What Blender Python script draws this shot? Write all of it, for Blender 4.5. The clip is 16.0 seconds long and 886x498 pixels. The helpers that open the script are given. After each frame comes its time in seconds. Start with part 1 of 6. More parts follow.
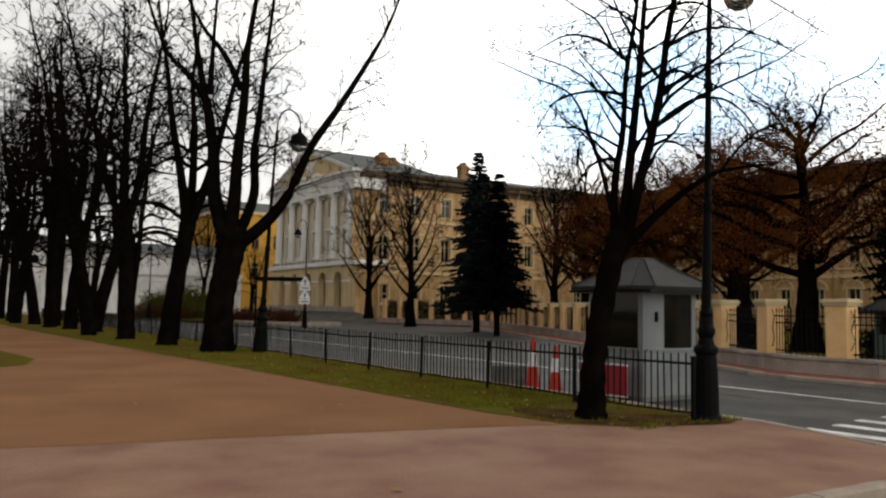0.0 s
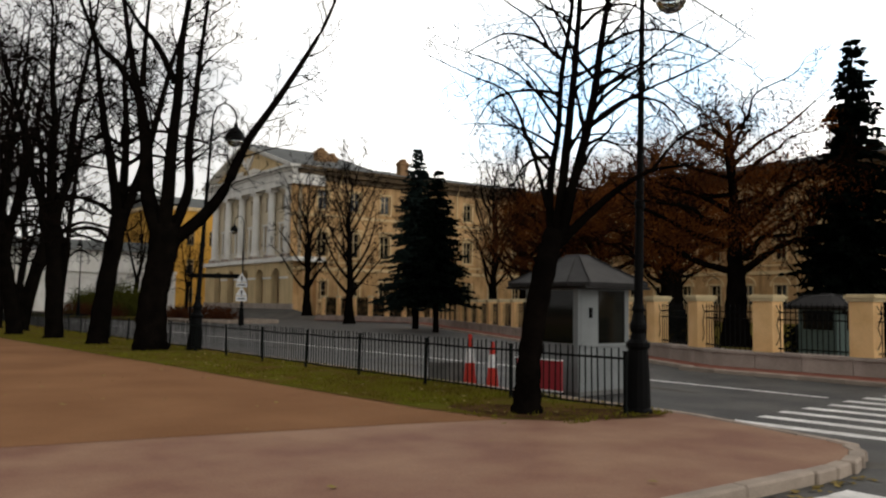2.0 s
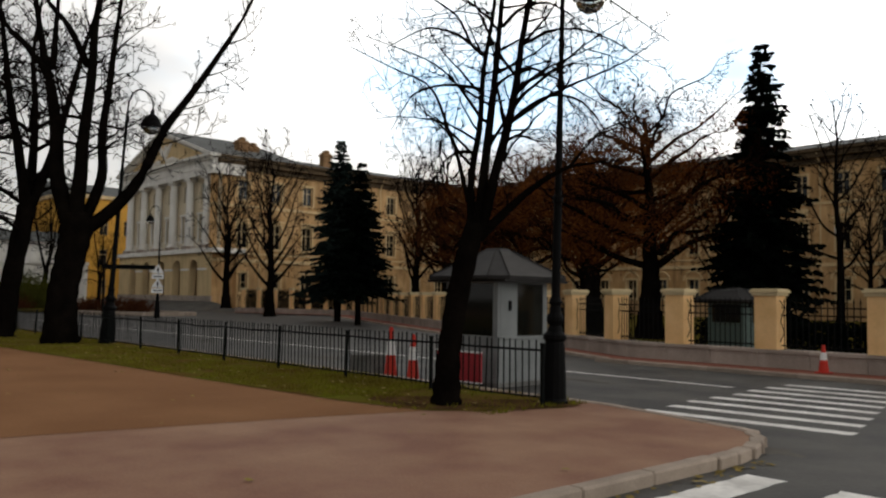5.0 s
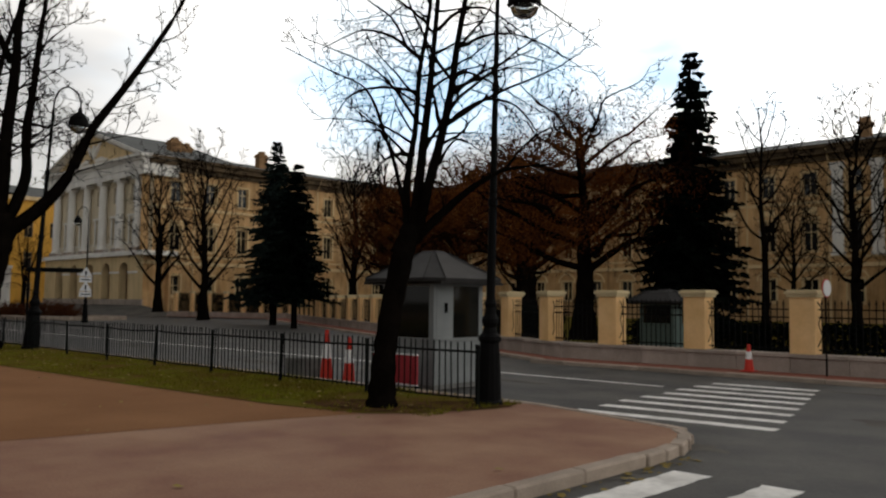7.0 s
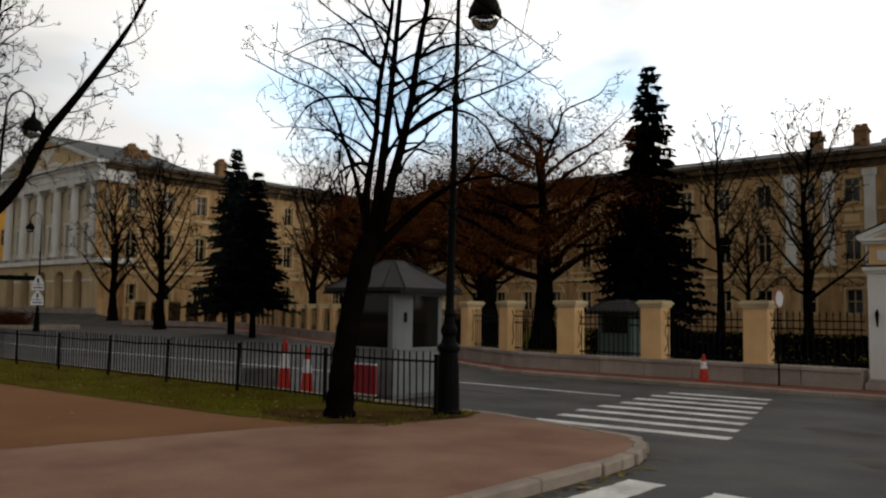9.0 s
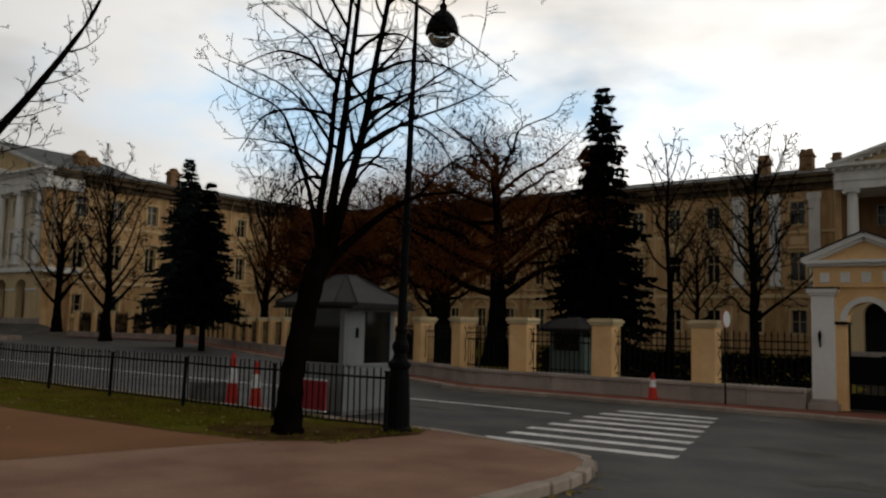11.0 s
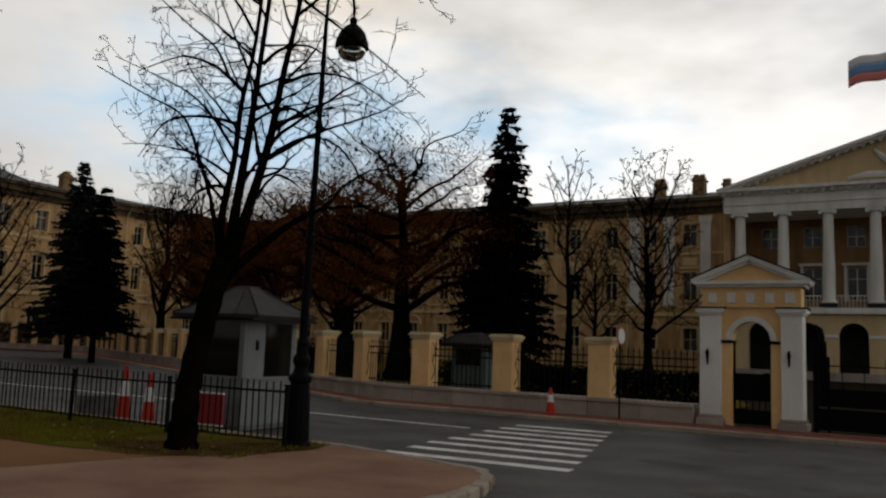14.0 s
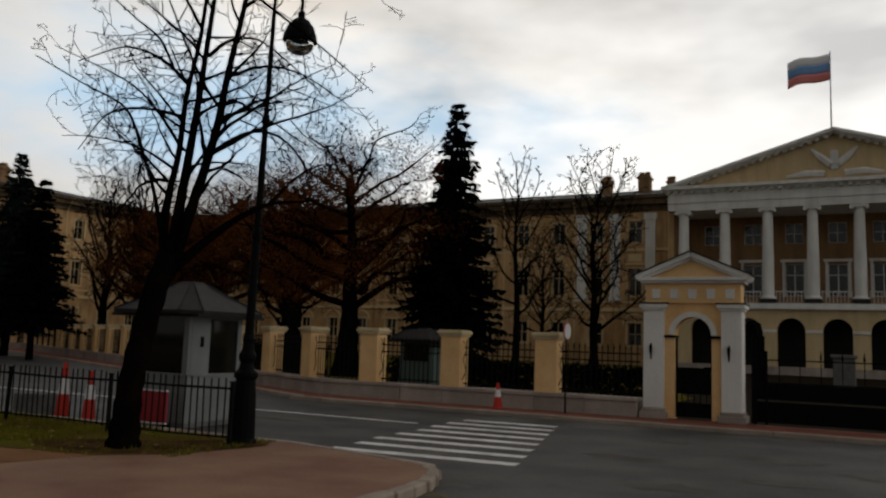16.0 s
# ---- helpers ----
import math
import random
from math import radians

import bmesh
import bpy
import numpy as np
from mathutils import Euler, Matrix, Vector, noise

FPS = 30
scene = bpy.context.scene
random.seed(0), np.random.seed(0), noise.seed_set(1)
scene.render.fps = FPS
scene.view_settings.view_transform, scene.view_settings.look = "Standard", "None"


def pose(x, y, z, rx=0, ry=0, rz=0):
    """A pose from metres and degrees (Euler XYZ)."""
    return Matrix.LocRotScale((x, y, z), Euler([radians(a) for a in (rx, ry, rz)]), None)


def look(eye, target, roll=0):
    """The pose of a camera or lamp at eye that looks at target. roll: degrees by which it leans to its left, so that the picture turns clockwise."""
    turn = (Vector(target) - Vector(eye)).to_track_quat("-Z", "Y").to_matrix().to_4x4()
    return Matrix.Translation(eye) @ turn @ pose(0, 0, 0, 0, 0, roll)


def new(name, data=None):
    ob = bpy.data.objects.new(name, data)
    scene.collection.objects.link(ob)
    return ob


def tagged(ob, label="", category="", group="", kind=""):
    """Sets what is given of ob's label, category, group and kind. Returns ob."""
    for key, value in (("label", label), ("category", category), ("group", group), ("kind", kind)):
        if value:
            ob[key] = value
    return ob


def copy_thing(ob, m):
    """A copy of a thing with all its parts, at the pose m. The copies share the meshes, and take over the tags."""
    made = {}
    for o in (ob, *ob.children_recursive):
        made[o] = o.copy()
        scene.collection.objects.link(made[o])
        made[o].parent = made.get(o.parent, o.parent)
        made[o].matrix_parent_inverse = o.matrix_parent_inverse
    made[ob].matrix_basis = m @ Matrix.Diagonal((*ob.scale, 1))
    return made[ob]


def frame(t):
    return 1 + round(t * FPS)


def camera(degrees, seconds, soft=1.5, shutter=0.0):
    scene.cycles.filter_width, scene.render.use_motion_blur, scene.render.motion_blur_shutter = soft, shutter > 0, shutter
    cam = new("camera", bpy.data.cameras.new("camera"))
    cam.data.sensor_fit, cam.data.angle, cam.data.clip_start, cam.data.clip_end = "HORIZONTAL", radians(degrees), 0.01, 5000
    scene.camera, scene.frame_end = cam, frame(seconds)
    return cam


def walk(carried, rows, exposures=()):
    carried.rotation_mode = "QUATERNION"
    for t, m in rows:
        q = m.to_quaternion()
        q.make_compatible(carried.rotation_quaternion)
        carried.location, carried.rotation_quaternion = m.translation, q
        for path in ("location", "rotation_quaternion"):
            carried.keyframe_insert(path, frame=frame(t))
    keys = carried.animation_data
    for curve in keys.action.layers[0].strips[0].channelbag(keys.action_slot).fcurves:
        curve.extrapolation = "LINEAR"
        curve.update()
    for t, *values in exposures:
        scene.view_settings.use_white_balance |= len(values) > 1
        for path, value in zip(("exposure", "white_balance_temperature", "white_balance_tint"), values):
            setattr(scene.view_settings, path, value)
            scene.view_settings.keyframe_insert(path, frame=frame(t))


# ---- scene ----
# The camera: a hand-held pan from one spot on the pavement.
cam = camera(57.0, 16.0, soft=2.3)
EYE, TURN = 1.65, 57.5
ROWS = [
    (0.0, -0.000, 0.000, 0.000, 0.00, 4.10, -0.89),
    (0.5, 0.009, -0.000, -0.001, -1.03, 4.21, -0.81),
    (1.0, 0.018, -0.003, 0.001, -2.05, 4.08, -0.81),
    (1.5, 0.028, -0.010, 0.002, -3.17, 3.93, -0.63),
    (2.0, 0.036, -0.019, -0.001, -4.23, 3.93, -0.70),
    (2.5, 0.039, -0.028, -0.004, -4.98, 4.05, -0.74),
    (3.0, 0.041, -0.038, -0.005, -5.80, 4.03, -0.58),
    (5.5, 0.066, -0.099, -0.005, -10.91, 3.44, -0.84),
    (6.0, 0.074, -0.107, -0.006, -12.28, 3.46, -0.66),
    (6.5, 0.083, -0.114, -0.008, -13.30, 3.60, -0.60),
    (7.0, 0.091, -0.121, -0.009, -13.98, 3.74, -0.62),
    (7.5, 0.097, -0.127, -0.007, -14.72, 3.92, -0.57),
    (8.0, 0.102, -0.133, -0.004, -15.33, 4.11, -0.54),
    (8.5, 0.108, -0.139, -0.005, -16.01, 4.38, -0.68),
    (9.0, 0.116, -0.140, -0.006, -16.72, 4.44, -0.78),
    (11.5, 0.158, -0.112, 0.016, -20.98, 5.79, -1.67),
    (12.0, 0.148, -0.126, 0.015, -22.15, 5.87, -1.77),
    (12.5, 0.142, -0.142, 0.017, -23.29, 6.35, -1.96),
    (13.0, 0.140, -0.155, 0.019, -24.21, 6.51, -2.02),
    (13.5, 0.141, -0.166, 0.020, -25.34, 6.55, -2.06),
    (14.0, 0.142, -0.178, 0.018, -26.71, 6.75, -2.15),
    (14.5, 0.144, -0.189, 0.020, -27.73, 6.65, -2.04),
    (15.0, 0.145, -0.198, 0.018, -28.71, 6.68, -2.00),
    (15.5, 0.144, -0.204, 0.019, -29.58, 6.63, -1.93),
    (16.0, 0.146, -0.207, 0.024, -30.28, 6.56, -1.97),
]
EXPOSURES = [(0.0, -0.55), (3.0, -0.70), (6.0, -1.0), (9.0, -1.27), (12.0, -1.74), (16.0, -1.82)]
walk(cam, [(t, pose(0, 0, EYE, 0, 0, TURN) @ pose(x, y, z, 90 + pitch, roll, yaw)) for t, x, y, z, yaw, pitch, roll in ROWS], EXPOSURES)

# ---- light: an overcast autumn sky with a weak, wide sun behind the cloud ----
world = bpy.data.worlds.new("sky")
scene.world = world
world.use_nodes = True
wn, wl = world.node_tree.nodes, world.node_tree.links
wn.clear()
SUN_EL, SUN_ROT = radians(24), radians(-35)
SUNWARD = Vector((0.40, 0.74, 0.45)).normalized()
w_out = wn.new("ShaderNodeOutputWorld")
w_bg = wn.new("ShaderNodeBackground")
w_sky = wn.new("ShaderNodeTexSky")
w_sky.sky_type = "NISHITA"
w_sky.sun_disc = False
w_sky.sun_elevation, w_sky.sun_rotation = SUN_EL, SUN_ROT
w_sky.air_density, w_sky.dust_density = 1.0, 2.0
w_co = wn.new("ShaderNodeTexCoord")
w_map = wn.new("ShaderNodeMapping")
w_map.inputs["Scale"].default_value = (1.0, 1.0, 2.6)
w_map.inputs["Location"].default_value = (0.3, 0.1, 0.0)
w_noise = wn.new("ShaderNodeTexNoise")
w_noise.inputs["Scale"].default_value = 1.7
w_noise.inputs["Detail"].default_value = 6.0
w_noise.inputs["Roughness"].default_value = 0.5
w_ramp = wn.new("ShaderNodeValToRGB")
w_ramp.color_ramp.elements[0].position, w_ramp.color_ramp.elements[0].color = 0.36, (20.9, 20.5, 19.8, 1)
w_ramp.color_ramp.elements[1].position, w_ramp.color_ramp.elements[1].color = 0.66, (27.2, 26.4, 25.2, 1)
# thin cloud: bright towards the hidden sun, dull on the far side
w_dot = wn.new("ShaderNodeVectorMath")
w_dot.operation = "DOT_PRODUCT"
w_dot.inputs[1].default_value = SUNWARD
w_glow = wn.new("ShaderNodeMapRange")
w_glow.interpolation_type = "SMOOTHSTEP"
w_glow.inputs["From Min"].default_value, w_glow.inputs["From Max"].default_value = -0.55, 0.75
w_glow.inputs["To Min"].default_value, w_glow.inputs["To Max"].default_value = 0.40, 1.42
w_lit = wn.new("ShaderNodeMix")
w_lit.data_type, w_lit.blend_type = "RGBA", "MULTIPLY"
w_lit.inputs["Factor"].default_value = 1.0
w_mix = wn.new("ShaderNodeMix")
w_mix.data_type = "RGBA"
w_gap = wn.new("ShaderNodeTexNoise")   # thin places where the blue shows
w_gap.inputs["Scale"].default_value, w_gap.inputs["Detail"].default_value = 3.1, 4.0
w_gapr = wn.new("ShaderNodeMapRange")
w_gapr.inputs["From Min"].default_value, w_gapr.inputs["From Max"].default_value = 0.34, 0.52
w_gapr.inputs["To Min"].default_value, w_gapr.inputs["To Max"].default_value = 0.55, 0.97
wl.new(w_map.outputs["Vector"], w_gap.inputs["Vector"])
wl.new(w_gap.outputs["Fac"], w_gapr.inputs["Value"])
wl.new(w_gapr.outputs["Result"], w_mix.inputs["Factor"])
wl.new(w_co.outputs["Generated"], w_map.inputs["Vector"])
wl.new(w_map.outputs["Vector"], w_noise.inputs["Vector"])
wl.new(w_noise.outputs["Fac"], w_ramp.inputs["Fac"])
wl.new(w_co.outputs["Generated"], w_dot.inputs[0])
wl.new(w_dot.outputs["Value"], w_glow.inputs["Value"])
wl.new(w_ramp.outputs["Color"], w_lit.inputs["A"])
wl.new(w_glow.outputs["Result"], w_lit.inputs["B"])
wl.new(w_sky.outputs["Color"], w_mix.inputs["A"])
# a bright band over the roofs under darker, ragged cloud higher up
w_sep = wn.new("ShaderNodeSeparateXYZ")
w_rag = wn.new("ShaderNodeMath")
w_rag.operation = "MULTIPLY_ADD"
w_rag.inputs[1].default_value = 0.55
w_band = wn.new("ShaderNodeMapRange")
w_band.interpolation_type = "SMOOTHSTEP"
w_band.inputs["From Min"].default_value, w_band.inputs["From Max"].default_value = 0.60, 0.80
w_band.inputs["To Min"].default_value, w_band.inputs["To Max"].default_value = 1.0, 0.38
w_dim = wn.new("ShaderNodeMix")
w_dim.data_type, w_dim.blend_type = "RGBA", "MULTIPLY"
w_dim.inputs["Factor"].default_value = 1.0
wl.new(w_co.outputs["Generated"], w_sep.inputs[0])
wl.new(w_noise.outputs["Fac"], w_rag.inputs[0])
wl.new(w_sep.outputs["Z"], w_rag.inputs[2])
wl.new(w_rag.outputs["Value"], w_band.inputs["Value"])
# a thin place in the cloud where the blue comes through
GAP = Vector((-0.63, 0.735, 0.255))
w_flat = wn.new("ShaderNodeVectorMath")
w_flat.operation = "MULTIPLY"
w_flat.inputs[1].default_value = (1.0, 1.0, 3.2)
w_dist = wn.new("ShaderNodeVectorMath")
w_dist.operation = "DISTANCE"
w_dist.inputs[1].default_value = (GAP.x, GAP.y, GAP.z * 3.2)
w_wisp = wn.new("ShaderNodeTexNoise")
w_wisp.inputs["Scale"].default_value, w_wisp.inputs["Detail"].default_value = 5.5, 5.0
w_far = wn.new("ShaderNodeMath")
w_far.operation = "MULTIPLY_ADD"
w_far.inputs[1].default_value = 0.75
w_thin = wn.new("ShaderNodeMapRange")
w_thin.interpolation_type = "SMOOTHSTEP"
w_thin.inputs["From Min"].default_value, w_thin.inputs["From Max"].default_value = 0.44, 0.82
w_thin.inputs["To Min"].default_value, w_thin.inputs["To Max"].default_value = 1.0, 0.0
w_blue = wn.new("ShaderNodeMix")
w_blue.data_type = "RGBA"
w_blue.inputs["B"].default_value = (15.5, 22.0, 28.0, 1)
wl.new(w_co.outputs["Generated"], w_flat.inputs[0])
wl.new(w_flat.outputs["Vector"], w_dist.inputs[0])
wl.new(w_map.outputs["Vector"], w_wisp.inputs["Vector"])
wl.new(w_wisp.outputs["Fac"], w_far.inputs[0])
wl.new(w_dist.outputs["Value"], w_far.inputs[2])
wl.new(w_far.outputs["Value"], w_thin.inputs["Value"])
wl.new(w_thin.outputs["Result"], w_blue.inputs["Factor"])
wl.new(w_lit.outputs["Result"], w_blue.inputs["A"])
wl.new(w_blue.outputs["Result"], w_dim.inputs["A"])
wl.new(w_band.outputs["Result"], w_dim.inputs["B"])
wl.new(w_dim.outputs["Result"], w_mix.inputs["B"])
wl.new(w_mix.outputs["Result"], w_bg.inputs["Color"])
w_bg.inputs["Strength"].default_value = 0.11
wl.new(w_bg.outputs["Background"], w_out.inputs["Surface"])

sun = new("sun", bpy.data.lights.new("sun", "SUN"))
sun.data.energy, sun.data.angle, sun.data.color = 0.4, radians(30), (1.0, 0.95, 0.88)
sun.matrix_world = look(60 * SUNWARD, (0, 0, 0))

# ---- materials ----


def material(name, base, rough=0.8, metal=0.0, vary=0.25, scale=3.0, fine=40.0, bump=0.2, rnd=0.0, second=None, stain=0.0, spec=0.2):
    """A procedural surface: base colour varied at two scales, a second colour in patches, and a fine relief."""
    m = bpy.data.materials.new(name)
    m.use_nodes = True
    nodes, links = m.node_tree.nodes, m.node_tree.links
    bsdf = nodes["Principled BSDF"]
    bsdf.inputs["Roughness"].default_value, bsdf.inputs["Metallic"].default_value = rough, metal
    bsdf.inputs["Specular IOR Level"].default_value = spec
    co = nodes.new("ShaderNodeNewGeometry")
    big, small = nodes.new("ShaderNodeTexNoise"), nodes.new("ShaderNodeTexNoise")
    for n, s, d in ((big, scale, 4.0), (small, fine, 3.0)):
        n.inputs["Scale"].default_value, n.inputs["Detail"].default_value = s, d
        links.new(co.outputs["Position"], n.inputs["Vector"])
    ramp = nodes.new("ShaderNodeValToRGB")
    ramp.color_ramp.elements[0].position, ramp.color_ramp.elements[1].position = 0.35, 0.68
    other = second or [c * (1 - vary) for c in base]
    ramp.color_ramp.elements[0].color, ramp.color_ramp.elements[1].color = (*other, 1), (*base, 1)
    links.new(big.outputs["Fac"], ramp.inputs["Fac"])
    mix = nodes.new("ShaderNodeMix")
    mix.data_type, mix.blend_type = "RGBA", "MULTIPLY"
    mix.inputs["Factor"].default_value = 1.0
    span = nodes.new("ShaderNodeMapRange")
    span.inputs["To Min"].default_value, span.inputs["To Max"].default_value = 1 - vary, 1 + vary
    links.new(small.outputs["Fac"], span.inputs["Value"])
    links.new(ramp.outputs["Color"], mix.inputs["A"])
    links.new(span.outputs["Result"], mix.inputs["B"])
    last = mix.outputs["Result"]
    if rnd:
        info, hue = nodes.new("ShaderNodeObjectInfo"), nodes.new("ShaderNodeMapRange")
        hue.inputs["To Min"].default_value, hue.inputs["To Max"].default_value = 1 - rnd, 1 + rnd
        m2 = nodes.new("ShaderNodeMix")
        m2.data_type, m2.blend_type = "RGBA", "MULTIPLY"
        m2.inputs["Factor"].default_value = 1.0
        links.new(info.outputs["Random"], hue.inputs["Value"])
        links.new(last, m2.inputs["A"])
        links.new(hue.outputs["Result"], m2.inputs["B"])
        last = m2.outputs["Result"]
    if stain:
        st = nodes.new("ShaderNodeTexNoise")
        mp = nodes.new("ShaderNodeMapping")
        mp.inputs["Scale"].default_value = (1.3, 1.3, 0.22)
        st.inputs["Scale"].default_value, st.inputs["Detail"].default_value = 1.1, 6.0
        links.new(co.outputs["Position"], mp.inputs["Vector"])
        links.new(mp.outputs["Vector"], st.inputs["Vector"])
        sr = nodes.new("ShaderNodeMapRange")
        sr.inputs["From Min"].default_value, sr.inputs["From Max"].default_value = 0.42, 0.72
        sr.inputs["To Min"].default_value, sr.inputs["To Max"].default_value = 1.0, 1 - stain
        m3 = nodes.new("ShaderNodeMix")
        m3.data_type, m3.blend_type = "RGBA", "MULTIPLY"
        m3.inputs["Factor"].default_value = 1.0
        links.new(st.outputs["Fac"], sr.inputs["Value"])
        links.new(last, m3.inputs["A"])
        links.new(sr.outputs["Result"], m3.inputs["B"])
        last = m3.outputs["Result"]
    links.new(last, bsdf.inputs["Base Color"])
    if bump:
        b = nodes.new("ShaderNodeBump")
        b.inputs["Strength"].default_value, b.inputs["Distance"].default_value = bump, 0.02
        links.new(small.outputs["Fac"], b.inputs["Height"])
        links.new(b.outputs["Normal"], bsdf.inputs["Normal"])
    return m


ASPHALT = material("asphalt", (0.080, 0.074, 0.066), 0.62, vary=0.32, scale=0.7, fine=22, bump=0.35, second=(0.034, 0.033, 0.032), spec=0.22)
PATCH = material("asphalt_patch", (0.125, 0.115, 0.100), 0.85, vary=0.3, scale=1.2, fine=25, bump=0.2, second=(0.075, 0.070, 0.062), spec=0.1)
FOOTWAY = material("footway", (0.305, 0.180, 0.115), 0.75, vary=0.2, scale=0.9, fine=28, bump=0.3, second=(0.215, 0.108, 0.072), spec=0.1)
GRIT = material("grit_path", (0.255, 0.130, 0.064), 0.9, vary=0.2, scale=0.4, fine=25, bump=0.3, second=(0.204, 0.100, 0.048), spec=0.02)
EARTH = material("earth", (0.020, 0.014, 0.008), 0.95, vary=0.35, scale=1.5, fine=20, bump=0.5, spec=0.02)
LAWN = material("lawn", (0.098, 0.100, 0.013), 0.95, vary=0.4, scale=1.3, fine=24, bump=0.7, second=(0.105, 0.062, 0.020), spec=0.0)
GRASS = material("grass_blades", (0.150, 0.155, 0.013), 0.8, vary=0.4, scale=1.0, fine=12, bump=0, second=(0.110, 0.080, 0.014), spec=0.0)
PINK = material("pink_paving", (0.250, 0.095, 0.066), 0.8, vary=0.2, scale=1.5, fine=18, bump=0.2, spec=0.05)
KERB = material("granite_kerb", (0.360, 0.290, 0.230), 0.75, vary=0.25, scale=2.0, fine=50, bump=0.2, rnd=0.12)
PAINT = material("road_paint", (0.84, 0.82, 0.78), 0.7, vary=0.22, scale=2.4, fine=14, bump=0.1, second=(0.56, 0.54, 0.51))
OCHRE = material("ochre_plaster", (0.640, 0.415, 0.210), 0.85, vary=0.14, scale=0.5, fine=8, bump=0.1, second=(0.480, 0.290, 0.130), stain=0.45, spec=0.05)
OCHRE_LIGHT = material("pale_ochre_plaster", (0.870, 0.575, 0.285), 0.85, vary=0.1, scale=1.2, fine=14, bump=0.08, second=(0.760, 0.470, 0.210), stain=0.12, spec=0.05)
ORANGE_WALL = material("orange_plaster", (0.680, 0.370, 0.070), 0.85, vary=0.1, scale=0.4, fine=8, bump=0.1, stain=0.15, spec=0.05)
WHITE = material("white_plaster", (0.800, 0.780, 0.735), 0.8, vary=0.08, scale=0.6, fine=10, bump=0.08, second=(0.720, 0.695, 0.640), stain=0.18, spec=0.08)
PALE_CREAM = material("pale_cream_plaster", (0.720, 0.620, 0.450), 0.85, vary=0.1, scale=0.6, fine=10, bump=0.05, stain=0.2, spec=0.05)
# ochre plaster browned to include the deep shade inside the main portico
SHADED_OCHRE = material("shaded_ochre_plaster", (0.330, 0.190, 0.090), 0.85, vary=0.15, scale=0.5, fine=8, bump=0.1, stain=0.3, spec=0.05)
# cornice plaster darkened: the shade under its overhang is in the colour
SHADED_CORNICE = material("shaded_cornice", (0.150, 0.108, 0.066), 0.9, vary=0.3, scale=0.7, fine=9, bump=0.15, second=(0.085, 0.060, 0.038), stain=0.4, spec=0.03)
DARKSTONE = material("dark_granite", (0.030, 0.027, 0.024), 0.7, vary=0.3, scale=2.0, fine=20, bump=0.1)
PILLAR_CAP = material("cap_stone", (0.620, 0.500, 0.300), 0.8, vary=0.12, scale=2.0, fine=14, bump=0.1, stain=0.2, spec=0.06)
SOIL = material("brown_leafy_soil", (0.105, 0.058, 0.026), 0.95, vary=0.4, scale=2.5, fine=25, bump=0.6, second=(0.045, 0.026, 0.012), spec=0.0)
CREAM = material("cream_moulding", (0.690, 0.520, 0.290), 0.8, vary=0.1, scale=0.6, fine=10, bump=0.05, stain=0.2, spec=0.05)
STONE = material("grey_stone", (0.420, 0.350, 0.300), 0.8, vary=0.25, scale=1.5, fine=25, bump=0.3, rnd=0.1, stain=0.25, spec=0.08)
ROOF = material("sheet_roof", (0.090, 0.094, 0.090), 0.7, metal=0.0, vary=0.2, scale=0.5, fine=6, bump=0.1)
DARKROOF = material("booth_roof", (0.022, 0.020, 0.019), 0.5, metal=0.0, vary=0.35, scale=3.0, fine=20, bump=0.15, spec=0.1)
IRON = material("black_iron", (0.0028, 0.0028, 0.0028), 0.6, metal=0.0, vary=0.3, scale=4, fine=40, bump=0.2, spec=0.06)
GREENIRON = material("dark_green_iron", (0.003, 0.0042, 0.0038), 0.6, metal=0.0, vary=0.3, scale=4, fine=40, bump=0.15, spec=0.06)
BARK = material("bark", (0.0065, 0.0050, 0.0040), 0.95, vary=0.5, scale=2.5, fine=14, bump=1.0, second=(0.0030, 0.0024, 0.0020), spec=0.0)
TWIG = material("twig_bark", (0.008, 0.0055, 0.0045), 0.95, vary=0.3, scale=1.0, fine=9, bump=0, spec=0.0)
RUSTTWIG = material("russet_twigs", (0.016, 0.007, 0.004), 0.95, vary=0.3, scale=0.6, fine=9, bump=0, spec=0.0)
RUSTLEAF = material("russet_leaf", (0.185, 0.058, 0.013), 0.8, vary=0.45, scale=0.6, fine=6, bump=0, second=(0.048, 0.018, 0.007), spec=0.0)
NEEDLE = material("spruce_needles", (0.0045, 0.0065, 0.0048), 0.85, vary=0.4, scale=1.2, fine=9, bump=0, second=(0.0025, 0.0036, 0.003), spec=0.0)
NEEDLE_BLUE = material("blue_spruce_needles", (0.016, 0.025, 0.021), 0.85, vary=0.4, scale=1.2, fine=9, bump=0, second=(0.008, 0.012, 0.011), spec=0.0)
SHRUB = material("shrub_twigs", (0.070, 0.026, 0.012), 0.95, vary=0.4, scale=1.0, fine=8, bump=0, spec=0.0)
SHRUB_GREEN = material("shrub_leaf", (0.060, 0.062, 0.012), 0.9, vary=0.4, scale=1.0, fine=8, bump=0, spec=0.0)
LEAFLITTER = material("fallen_leaf", (0.330, 0.240, 0.060), 0.8, vary=0.4, scale=3.0, fine=9, bump=0, rnd=0.4)
BOOTH = material("booth_grey_paint", (0.215, 0.225, 0.222), 0.5, vary=0.08, scale=2.0, fine=25, bump=0.05, second=(0.175, 0.185, 0.183), stain=0.15)
CONE_RED = material("cone_red", (0.520, 0.035, 0.020), 0.5, vary=0.12, scale=5, fine=30, bump=0.05)
CONE_WHITE = material("cone_white", (0.75, 0.74, 0.72), 0.5, vary=0.1, scale=5, fine=30, bump=0.05)
BOARD_RED = material("board_red", (0.300, 0.020, 0.028), 0.5, vary=0.12, scale=5, fine=30, bump=0.05)
